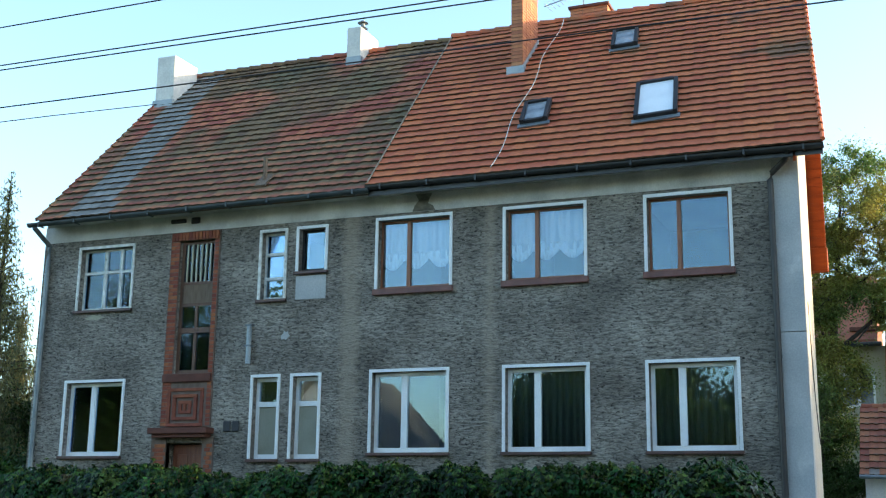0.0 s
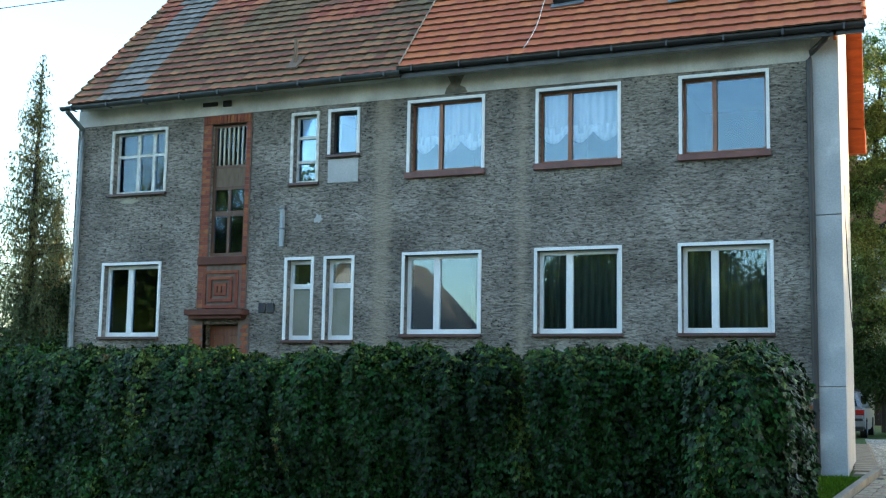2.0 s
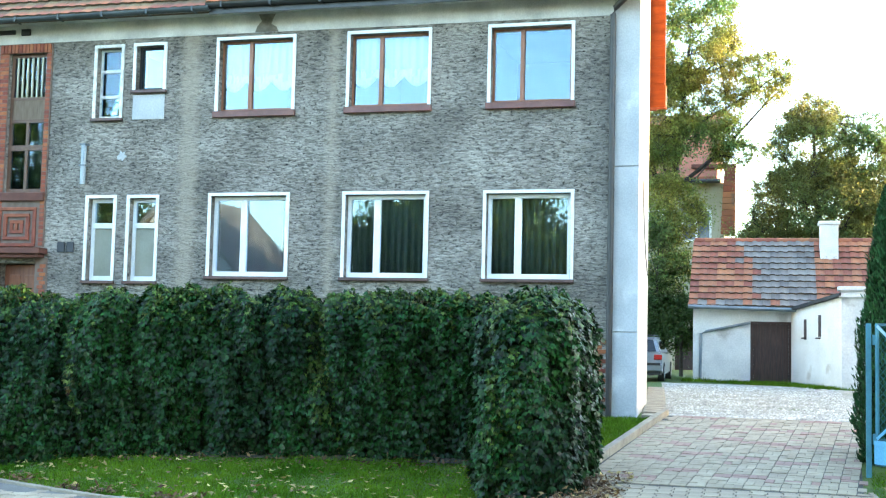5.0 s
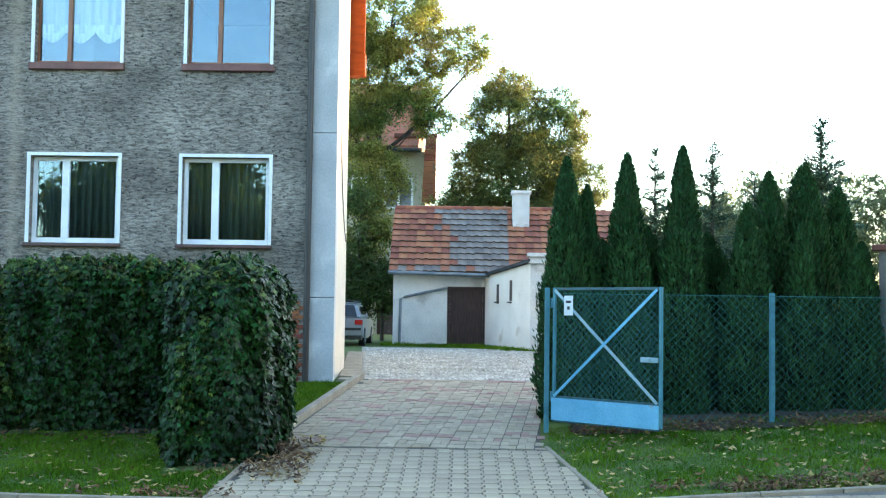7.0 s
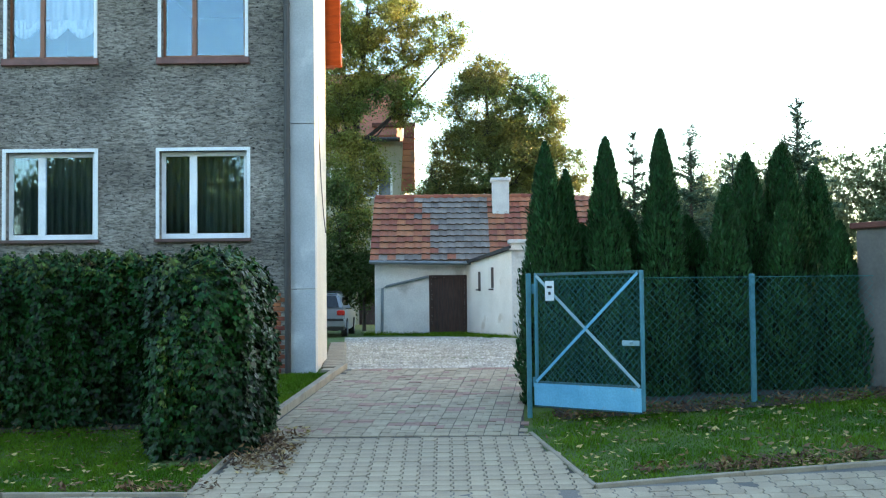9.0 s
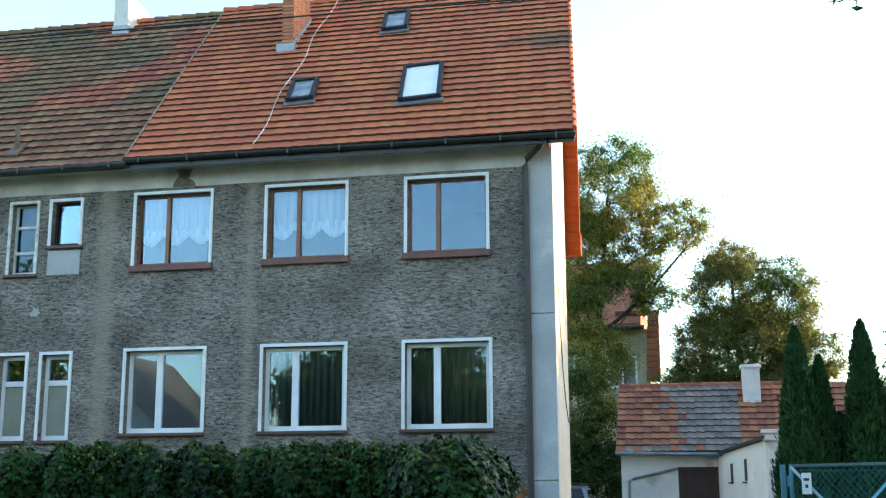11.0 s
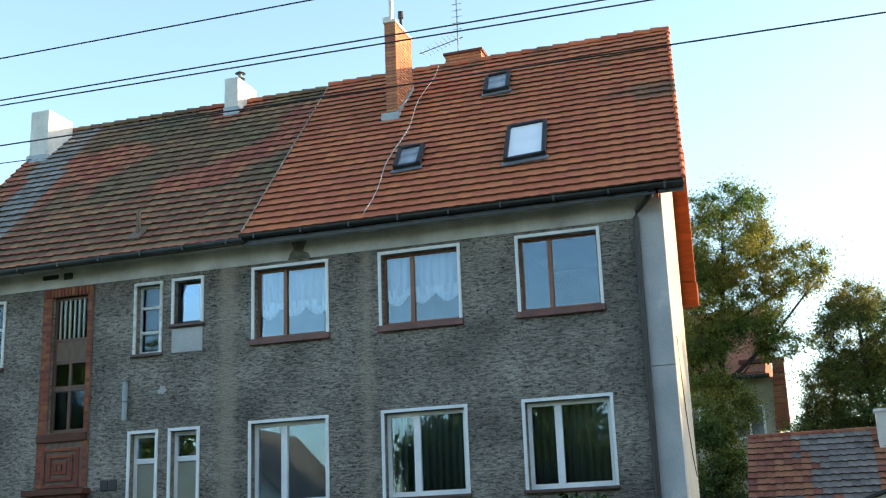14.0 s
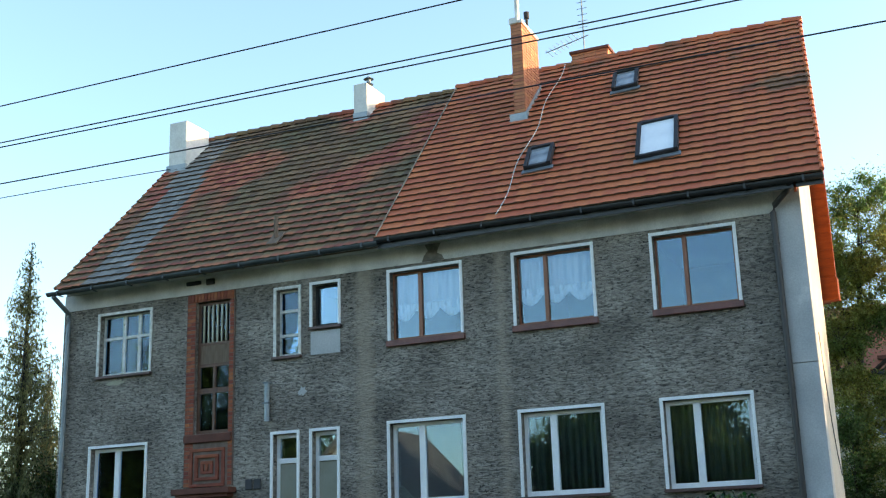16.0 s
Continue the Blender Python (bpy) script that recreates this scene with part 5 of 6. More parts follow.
def crown_tree(name, base, trunk, lobes, clumps, clump_r, leaf_m, n_leaf, leaf_len, label, category, seed, droop=0.3):
    """A tree whose limbs reach clumps of leaves that fill a few rounded lobes (centre, radii), seen from its base."""
    rg = np.random.default_rng(seed)
    t = thing(name, label, category, loc=base)
    bm = bmesh.new()
    tube(bm, [p[:3] for p in trunk], [p[3] for p in trunk], 8, cap=False)
    vol = np.array([r[0] * r[1] * r[2] for c, r in lobes]) ** 0.75
    C, R, mains = [], [], []
    for k in rg.choice(len(lobes), clumps, p=vol / vol.sum()):
        c, r = lobes[k]
        d = rg.normal(0, 1, 3)
        d /= np.linalg.norm(d)
        C.append(np.array(c) + d * np.array(r) * rg.uniform(0.25, 1.0) ** 0.5)
        R.append(clump_r * rg.uniform(0.55, 1.3))
        tip = Vector(C[-1])
        if len(mains) < min(30, clumps // 8):
            best = min(trunk, key=lambda p: abs(tip.z - p[2] - 0.8 * math.hypot(tip.x - p[0], tip.y - p[1])))
            p0 = Vector(best[:3])
            bend = p0.lerp(tip, 0.5) + Vector((rg.uniform(-0.3, 0.3), rg.uniform(-0.3, 0.3), rg.uniform(-0.12, 0.06) * (tip - p0).length))
            th = min(best[3] * 0.6, 0.02 * (tip - p0).length + 0.012)
            run = [p0, p0.lerp(bend, 0.5) + Vector((rg.uniform(-0.1, 0.1), 0, rg.uniform(-0.1, 0.1))), bend, bend.lerp(tip, 0.6) + Vector((0, 0, rg.uniform(-0.1, 0.15))), tip]
            tube(bm, run, [th, th * 0.85, th * 0.65, th * 0.4, 0.008], 5, cap=False)
            mains.append(run)
        else:
            near = min((p for run in mains for p in run[1:]), key=lambda p: (p - tip).length + 0.6 * max(0.0, p.z - tip.z))
            mid = near.lerp(tip, 0.55) + Vector((rg.uniform(-0.12, 0.12), rg.uniform(-0.12, 0.12), 0.06))
            tube(bm, [near, mid, tip], [0.016, 0.010, 0.004], 4, cap=False)
    part("trunk", bm, M_BARK, t)
    C, R = np.array(C), np.array(R)
    i = rg.choice(clumps, n_leaf, p=R ** 2.2 / (R ** 2.2).sum())
    d = unit(rg.normal(0, 1, (n_leaf, 3)))
    rad = R[i][:, None] * np.abs(rg.normal(0, 0.85, (n_leaf, 1)))
    c = C[i] + d * rad * (1.2, 1.2, 0.8) + rg.normal(0, 0.05, (n_leaf, 3))
    v, f = leaf_quads(c, d + rg.normal(0, 0.6, (n_leaf, 3)) + (0, 0, -droop), rg.normal(0, 0.6, (n_leaf, 3)) + d * 0.5 + (0, 0, 0.8), rg.uniform(0.7, 1.3, n_leaf) * leaf_len, rg.uniform(0.35, 0.6, n_leaf) * leaf_len)
    raw("crown", v, f, leaf_m, t)["kind"] = "stuff"
    return t


crown_tree("ash_tree", (0.9, 23, 0), [(0, 0, -0.1, 0.22), (0.1, 0, 2.5, 0.19), (0.2, 0, 4.6, 0.17), (0.5, 0, 6.4, 0.14), (0.7, 0, 8.2, 0.11), (0.9, 0, 10, 0.08), (1.1, 0, 12.2, 0.03)],
           [((1.2, 0, 11.6), (1.9, 1.6, 2.1)), ((3.2, 0, 10.3), (1.5, 1.2, 1.0)), ((0.1, 0, 9.2), (1.6, 1.4, 2.0)), ((1.9, 0, 8.7), (1.3, 1.0, 0.8)), ((0.5, -0.8, 5.5), (1.2, 0.9, 1.2)), ((0.2, -0.8, 4.0), (1.3, 0.9, 1.2)), ((-0.1, -0.5, 7.0), (1.2, 1.0, 1.1)), ((2.7, 0, 7.7), (1.2, 0.8, 0.4))],
           540, 0.36, M_LEAF_A, 104000, 0.10, "tall ash tree behind the house, sunlit gold in its leaf colour", "tree", 25, droop=0.5)
crown_tree("maple_tree", (6.5, 25, 0), [(0, 0, -0.1, 0.2), (0, 0, 2.5, 0.18), (-0.1, 0, 4.5, 0.15), (-0.2, 0, 6.5, 0.1), (-0.3, 0, 8.6, 0.04)],
           [((-0.4, 0, 8.0), (1.5, 1.5, 2.1)), ((1.6, 0.2, 7.6), (1.1, 1.0, 2.0)), ((-0.2, 0, 5.9), (2.4, 1.8, 1.8)), ((1.9, 0, 5.6), (1.5, 1.3, 1.6)), ((-2.0, 0, 4.9), (1.2, 1.0, 0.7)), ((0.2, 0, 4.2), (2.9, 1.6, 1.0))],
           800, 0.36, M_LEAF_B, 150000, 0.10, "dense green tree behind the shed, sunlit gold in its leaf colour", "tree", 8)
crown_tree("elder_bush", (0.9, 20.8, 0), [(0, 0, -0.1, 0.1), (0.1, 0, 1.5, 0.08), (0.2, 0, 3.4, 0.04)], [((0.1, 0, 2.2), (1.0, 0.8, 1.4)), ((0.4, 0, 3.9), (0.9, 0.6, 1.0))], 60, 0.42, M_LEAF_D, 20000, 0.11, "tall green bush beside the yard", "bush", 17)
crown_tree("elder_bush", (1.9, 20.4, 0), [(0, 0, -0.1, 0.07), (0, 0, 1.0, 0.05), (0.1, 0, 2.0, 0.03)], [((0, 0, 1.6), (0.6, 0.6, 0.9))], 18, 0.36, M_LEAF_D, 6000, 0.11, "green bush beside the yard", "bush", 12)
for i, (x, y, h, r) in enumerate(((-16.9, 5.1, 3.9, 1.6), (-17.9, 1.9, 3.0, 1.5), (-15.6, 3.5, 3.0, 1.3), (-14.6, 5.5, 3.4, 1.2), (-19.9, 4.3, 3.3, 1.8))):
    crown_tree("elder_bush", (x, y, -0.4), [(0, 0, -0.1, 0.1), (0, 0, h * 0.4, 0.08), (0.1, 0, h * 0.8, 0.04)], [((0, 0, h * 0.66), (r, r, h * 0.34)), ((0, 0, h * 0.3), (r * 0.9, r * 0.9, h * 0.3))],
               48, 0.5, M_LEAF_D, 15000, 0.12, "dark green bush beyond the house", "bush", 50 + i)
for i, (x, y, h) in enumerate(((13.4, 26, 5.2), (16.2, 24, 6.6), (11.0, 30, 5.8), (20, 22, 7.2), (18.0, 27, 6.8), (14.6, 29, 6.2))):
    crown_tree("lime_tree", (x, y, 0), [(0, 0, -0.1, 0.15), (0, 0, h * 0.4, 0.12), (0.1, 0, h * 0.85, 0.04)], [((-0.6, 0, h * 0.62), (1.7, 1.4, h * 0.3)), ((1.1, 0, h * 0.68), (1.4, 1.3, h * 0.28)), ((0, 0, h * 0.42), (2.6, 1.6, h * 0.34))],
               150, 0.5, M_LEAF_E, 19000, 0.16, "distant green garden tree", "tree", 30 + i)


def spruce(x, y, h, r, seed, name="spruce", label="young spruce with open tiers of branches", needle_m=None, droop=0.0, thick=30):
    rg = np.random.default_rng(seed)
    t = thing(name, label, "conifer", loc=(x, y, g(x, y)))
    bm = bmesh.new()
    tube(bm, [(0, 0, 0), (0, 0, h)], [0.016 * h, 0.008], 6)
    C, A = [], []
    for k in range(int(h * thick)):
        u = rg.random() ** 0.75
        z = h * (1 - u * 0.93)
        ln = (r * u + 0.10) * rg.uniform(0.65, 1.1)
        a = rg.random() * math.tau
        d = np.array((math.cos(a), math.sin(a), 0.55 - 0.75 * u + rg.uniform(-0.1, 0.1)))
        tube(bm, [(0, 0, z), tuple(d * ln + (0, 0, z))], [0.012, 0.004], 4)
        for q in np.linspace(0.1, 1, max(4, int(ln / 0.04))):
            for w in range(4):
                C.append(d * ln * q + (0, 0, z - droop * rg.random() ** 1.5) + rg.normal(0, 0.035, 3))
                A.append(d * (1 - droop) + rg.normal(0, 0.65, 3) + (0, 0, -0.1 - 2 * droop))
    part("trunk", bm, M_BARK, t)
    C, A = np.array(C), np.array(A)
    n = len(C)
    v, f = leaf_quads(C, A, rg.normal(0, 1, (n, 3)) + (0, 0, 1), rg.uniform(0.09, 0.17, n), rg.uniform(0.02, 0.04, n), 0.1)
    raw("needles", v, f, needle_m or M_SPRUCE, t)["kind"] = "stuff"
    return t


spruce(12.65, 8, 5.6, 1.6, 3, thick=38)
spruce(10.2, 8, 4.95, 1.0, 4, thick=40)
spruce(8.9, 8, 4.8, 0.9, 5, thick=42)
spruce(11.4, 9, 4.4, 1.3, 6)
spruce(-17.4, 4.2, 9.6, 2.0, 7, "larch", "tall slender larch turning yellow beyond the house", M_LEAF_C, 0.7, 34)
spruce(-19.6, 7.5, 7.0, 1.5, 9, "larch", "slender larch turning yellow beyond the house", M_LEAF_C, 0.6, 34)

# overhanging branch of a street tree beside the camera
stt = thing("street_tree", "street tree with a leafy branch hanging into view", "tree", loc=(10.2, -13.0, -0.85))
bm = bmesh.new()
tube(bm, [(0, 0, -0.1), (0.05, 0.1, 2.5), (-0.1, 0.2, 4.6), (0.1, 0.3, 7.0)], [0.2, 0.16, 0.12, 0.05], 8)
LIMB = [Vector(p) for p in ((0, 0.2, 3.6), (-1.2, 0.9, 4.8), (-2.6, 1.7, 5.7), (-3.7, 2.3, 5.85), (-4.5, 2.6, 5.58))]
tube(bm, LIMB, [0.09, 0.06, 0.035, 0.018, 0.006], 6)
rb = random.Random(4)
TW = []
for k in range(70):
    u = rb.uniform(0.9, 4) if k < 40 else rb.uniform(2.8, 4)
    i = min(3, int(u))
    p = LIMB[i].lerp(LIMB[i + 1], u - i)
    q = p + Vector((rb.uniform(-0.27, 0.3), rb.uniform(-0.35, 0.35), rb.uniform(-0.36, 0.22)))
    tube(bm, [p, p.lerp(q, 0.5) + Vector((0, 0, 0.04)), q], [0.008, 0.006, 0.003], 4)
    TW += [p.lerp(q, w)[:] for w in (0.3, 0.5, 0.7, 0.85, 1.0)]
for k in range(40):
    p = Vector((0.1, 0.3, rb.uniform(4.5, 7.0)))
    q = p + Vector((rb.uniform(-1.2, 1.6), rb.uniform(-1.6, 1.6), rb.uniform(-0.2, 0.9)))
    tube(bm, [p, q], [0.03, 0.006], 4)
    TW += [p.lerp(q, w)[:] for w in (0.4, 0.6, 0.8, 1.0)]
part("trunk", bm, M_BARK, stt)
tw = np.array(TW)
k = 8200
c = tw[RG.integers(0, len(tw), k)] + RG.normal(0, 0.055, (k, 3))
v, f = leaf_quads(c, RG.normal(0, 1, (k, 3)) + (0, 0, -0.7), RG.normal(0, 1, (k, 3)) + (0, 0, 0.8), RG.uniform(0.07, 0.12, k), RG.uniform(0.03, 0.048, k))
raw("crown", v, f, M_LEAF_D, stt)["kind"] = "stuff"

# ---- drive gate and fence ----
def strand(bm, p, q, r):
    tube(bm, [p, q], r, 4, cap=False)


def chain_link(x0, x1, z0, z1, y, step, r):
    """Diagonal wires both ways, clipped to a rectangle."""
    bm = bmesh.new()
    w, h = x1 - x0, z1 - z0
    c = -h
    while c < w:
        for sgn, off in ((1, -r), (-1, r)):
            a0, a1 = max(0.0, c), min(w, c + h)
            if a1 > a0:
                p = (x0 + a0, y + off, z0 + (a0 - c)) if sgn > 0 else (x0 + a0, y + off, z1 - (a0 - c))
                q = (x0 + a1, y + off, z0 + (a1 - c)) if sgn > 0 else (x0 + a1, y + off, z1 - (a1 - c))
                strand(bm, p, q, r)
        c += step
    return bm


GZ = -0.50
gate = thing("drive_gate", "open turquoise steel gate leaf with chain link and cross braces", "gate", loc=(5.69, -4.1, GZ))
gate.rotation_euler = (0, 0, radians(-44))
LW, LH0, LH1 = 1.60, 0.19, 1.80
part("gate_stile", boxes((0.0, 0.035, -0.018, 0.018, LH0, LH1), bevel=0.004), M_BLUE, gate)
part("gate_stile", boxes((LW - 0.035, LW, -0.022, 0.022, LH0, LH1), bevel=0.004), M_BLUE, gate)
part("gate_rail", boxes((0.035, LW - 0.035, -0.018, 0.018, LH1 - 0.035, LH1), bevel=0.004), M_TEAL, gate, "dark teal top rail")
part("gate_rail", boxes((0.035, LW - 0.035, -0.018, 0.018, LH0 + 0.25, LH0 + 0.285), bevel=0.004), M_TEAL, gate, "dark teal middle rail")
part("gate_rail", boxes((0.0, LW - 0.03, -0.022, 0.022, LH0 - 0.03, LH0 - 0.011), bevel=0.003), M_TEAL, gate, "dark teal bottom rail")
part("kick_plate", boxes((-0.005, LW - 0.03, -0.028, -0.023, LH0 - 0.01, LH0 + 0.26)), M_BLUEP, gate, "pale blue sheet steel kick plate")
for a, b in (((0.04, LH1 - 0.03), (LW - 0.05, LH0 + 0.28)), ((0.04, LH0 + 0.28), (LW - 0.05, LH1 - 0.03))):
    d = Vector((b[0] - a[0], 0, b[1] - a[1]))
    bm = bmesh.new()
    L = d.length
    box(bm, 0, L, -0.032 if a[1] > 1 else -0.040, -0.024 if a[1] > 1 else -0.033, -0.017, 0.017, Matrix.Translation((a[0], 0, a[1])) @ Matrix.Rotation(-math.atan2(d.z, d.x), 4, "Y"))
    part("brace", bm, M_BRACE if a[1] > 1 else M_BLUEP, gate, "pale grey-blue diagonal brace" if a[1] > 1 else "blue diagonal brace")
o = part("wire_mesh", chain_link(0.045, LW - 0.045, LH0 + 0.28, LH1 - 0.04, 0.0, 0.082, 0.0027), M_MESH, gate)
o["kind"] = "stuff"
part("latch", boxes((LW - 0.27, LW - 0.03, -0.05, -0.03, 0.935, 0.995), (LW - 0.16, LW - 0.12, -0.09, -0.03, 0.96, 0.985), bevel=0.004), M_BRACE, gate, "pale blue steel latch box")
sign = part("sign_plate", boxes((0.20, 0.335, -0.045, -0.041, 1.46, 1.70)), M_SIGN, gate, "small off-white sign")
part("sign_bar", boxes((0.23, 0.31, -0.049, -0.046, 1.61, 1.64)), M_BAR, sign)
part("sign_bar", boxes((0.25, 0.29, -0.049, -0.046, 1.53, 1.57)), M_BAR, sign)
post = thing("gate_post", "turquoise steel gate post", "post", loc=(5.615, -4.03, GZ))
part("post", boxes((-0.03, 0.03, -0.03, 0.03, -0.2, 1.80), bevel=0.004), M_BLUE, post)
for z in (0.4, 1.55):
    part("hinge", tubes((((0.06, -0.02, z), (0.06, -0.02, z + 0.12)), 0.022), sides=8), M_BLUE, post)
fence = thing("chain_link_fence", "green chain link fence with turquoise steel posts", "fence")
for x in (8.40,):
    z = g(x, -4.0)
    part("post", boxes((x - 0.03, x + 0.03, -4.03, -3.97, z - 0.2, 1.27), bevel=0.004), M_BLUE, fence)
o = part("wire_mesh", chain_link(5.80, 9.9, -0.36, 1.23, -4.04, 0.10, 0.0019), M_MESH, fence)
o["kind"] = "stuff"
part("tension_wire", tubes((((5.8, -4.04, 1.23), (9.9, -4.04, 1.23)), 0.004), sides=5), M_MESH, fence)
gw = thing("garden_wall", "grey rendered boundary wall with a tiled coping", "wall")
gw.matrix_basis = pose(9.98, -3.3, -0.4, 0, 0, -58)
part("wall", boxes((0, 6.0, -0.02, 0.25, -0.5, 2.25)), M_GREYWALL, gw)
part("coping", boxes((-0.06, 6.0, -0.09, 0.32, 2.25, 2.33), bevel=0.01), M_STONE, gw)

# ---- shed and annex ----
SY = 16.5
shed = thing("shed", "low whitewashed brick shed with a patched tile roof", "shed")
part("front_wall", wall_holes(2.49, 9.5, -0.15, 2.2, SY, SY + 0.3, [(4.19, 5.17, -0.15, 1.65)]), M_SHEDWALL, shed)
part("gable_wall", prism([(SY + 0.3, -0.15), (SY + 4.6, -0.15), (SY + 4.6, 2.2), (SY + 2.3, 4.15), (SY + 0.3, 2.4)], 2.49, 2.78), M_SHEDWALL, shed)
part("door_leaf", boxes(*[(lerp(4.19, 5.17, i / 6) + 0.006, lerp(4.19, 5.17, (i + 1) / 6) - 0.006, SY + 0.06, SY + 0.10, -0.12, 1.65) for i in range(6)]), M_SHEDDOOR, shed, "dark brown plank door")
part("door_back", boxes((4.19, 5.17, SY + 0.101, SY + 0.14, -0.14, 1.65)), M_CARTRIM, shed)
part("door_frame", boxes((4.11, 4.19, SY - 0.015, SY + 0.12, -0.15, 1.72), (5.17, 5.24, SY - 0.015, SY + 0.12, -0.15, 1.72), (4.19, 5.17, SY - 0.015, SY + 0.12, 1.65, 1.72)), M_SHEDDOOR, shed)
part("roof_deck", prism([(SY - 0.3, 2.05), (SY - 0.3, 2.15), (SY + 2.3, 4.25), (SY + 4.9, 2.15), (SY + 4.9, 2.05), (SY + 2.3, 4.12)], 2.4, 9.6), M_BOARD, shed)
part("gutter", tubes((((2.36, SY - 0.36, 2.12), (5.4, SY - 0.36, 2.06)), 0.06), sides=8), M_ZINC, shed)
part("downpipe", tubes((((4.1, SY - 0.07, 1.68), (2.85, SY - 0.07, 1.40), (2.72, SY - 0.07, 1.34), (2.70, SY - 0.07, 0.0)), 0.04), sides=8), M_ZINC, shed)
part("chimney", boxes((6.1, 6.62, SY + 1.5, SY + 2.0, 3.2, 4.75), (6.05, 6.67, SY + 1.45, SY + 2.05, 4.68, 4.78), bevel=0.01), M_CHWHITE, shed, "whitewashed chimney")
an2 = thing("annex", "limewashed lean-to annex with slit windows, warm light in its colour", "outbuilding")
p0, p1 = Vector((5.24, 16.46, 0)), Vector((6.41, 13.0, 0))
dv = (p1 - p0)
am = Matrix.Translation(p0) @ Matrix.Rotation(math.atan2(dv.y, dv.x), 4, "Z")
aw = part("side_wall", wall_holes(0, dv.length, -0.15, 2.0, 0, 0.25, [(0.98, 1.18, 1.22, 1.78), (2.03, 2.23, 1.30, 1.88)]), M_ANNEX, an2)
aw.matrix_basis = am
wt = part("wall_top", prism([(0, 2.0), (dv.length, 2.0), (dv.length, 2.32), (0, 2.03)], 0.0, 0.25, "y"), M_ANNEX, an2)
wt.matrix_basis = am
for x in (1.08, 2.13):
    # dark plate closing each slit: paints the shade of an open slit
    o = part("shutter", boxes((x - 0.10, x + 0.10, -0.004, 0.03, 1.22 if x < 2 else 1.30, 1.78 if x < 2 else 1.88), (x - 0.16, x + 0.08, -0.06, -0.006, 1.24, 1.28)), M_SHEDDOOR, an2)
    o.matrix_basis = am
rf = part("roof", prism([(-0.1, 2.02), (dv.length + 0.1, 2.34), (dv.length + 0.1, 2.42), (-0.1, 2.10)], -0.12, 3.0, "y"), M_DARKFRAME, an2)
rf.matrix_basis = am
part("front_wall", boxes((6.39, 8.4, 12.98, 13.25, -0.15, 2.30)), M_SHEDWALL, an2)
part("cornice", boxes((6.33, 8.5, 12.88, 13.3, 2.30, 2.42), (6.30, 8.5, 12.84, 13.3, 2.48, 2.58), (6.36, 8.5, 12.93, 13.3, 2.42, 2.48), bevel=0.008), M_SHEDWALL, an2)

# shed tiles: grey patch between orange ones
SSL = math.hypot(2.6, 2.1)
su = Vector((0, 2.6 / SSL, 2.1 / SSL))
sn = Vector((0, -su.z, su.y))
sm4 = Matrix(((1, 0, 0), (0, su.y, sn.y), (0, su.z, sn.z))).to_4x4()
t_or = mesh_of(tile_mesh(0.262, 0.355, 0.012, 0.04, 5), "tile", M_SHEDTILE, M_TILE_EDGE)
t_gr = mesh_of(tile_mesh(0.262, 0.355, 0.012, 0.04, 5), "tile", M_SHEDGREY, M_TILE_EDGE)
rs = random.Random(6)
for k in range(11):
    for i in range(28):
        x = 2.5 + i * 0.255
        s = (k + 0.5) * SSL / 11
        edge_l = 4.0 + 0.06 * (7 - k) + rs.uniform(-0.25, 0.25)
        grey = edge_l < x < 5.95 and k > 0 or (k == 0 and rs.random() < 0.75)
        m = Matrix.Translation(Vector((x, SY - 0.32, 2.13)) + su * s + sn * (0.02 + rs.uniform(0, 0.018))) @ sm4 @ pose(0, 0, 0, 0, 0, rs.uniform(-2.2, 2.2))
        piece("tile", t_gr if grey else t_or, shed, m)
for i in range(18):
    x = 2.4 + i * 0.31
    part("ridge_tile", tubes((((x, SY + 2.3, 4.24), (x + 0.34, SY + 2.3, 4.24)), [0.11, 0.095]), sides=8), M_SHEDTILE, shed)

# ---- far house behind the trees ----
fh = thing("far_house", "ochre rendered house behind the trees with tiled roof", "house")
part("wall", wall_holes(-4.0, 3.0, -0.3, 7.45, 29.0, 29.3, [(1.3, 2.5, 5.1, 6.45), (-0.6, 0.6, 5.1, 6.45), (1.1, 2.3, 0.0, 1.6)]), M_FARWALL, fh)
part("side_wall", boxes((2.72, 3.0, 29.3, 37.0, -0.3, 7.45)), M_FARWALL, fh)
# added dark backing: stands for the shade inside the opening
part("opening_back", boxes((1.1, 2.3, 29.12, 29.2, -0.1, 1.6)), M_SHEDDOOR, fh, "dark sheet painting the shade inside the opening")
part("roof", prism([(28.5, 7.45), (28.5, 7.65), (33, 11.0), (37.5, 7.65), (37.5, 7.45)], -4.2, 2.7), M_SHEDTILE, fh)
part("gutter", tubes((((-4.2, 28.4, 7.45), (2.85, 28.4, 7.45)), 0.09), sides=8), M_BLACK, fh)
part("roof_edge", boxes((1.7, 3.45, 28.9, 29.4, 8.05, 8.2)), M_STONE, fh)
for i in range(11):
    part("tile_course", boxes((2.86 + 0.012 * i, 3.42, 28.75 - 0.006 * (i % 2), 29.1, 5.4 + i * 0.24, 5.4 + i * 0.24 + 0.225), bevel=0.01), M_SHEDTILE, fh)
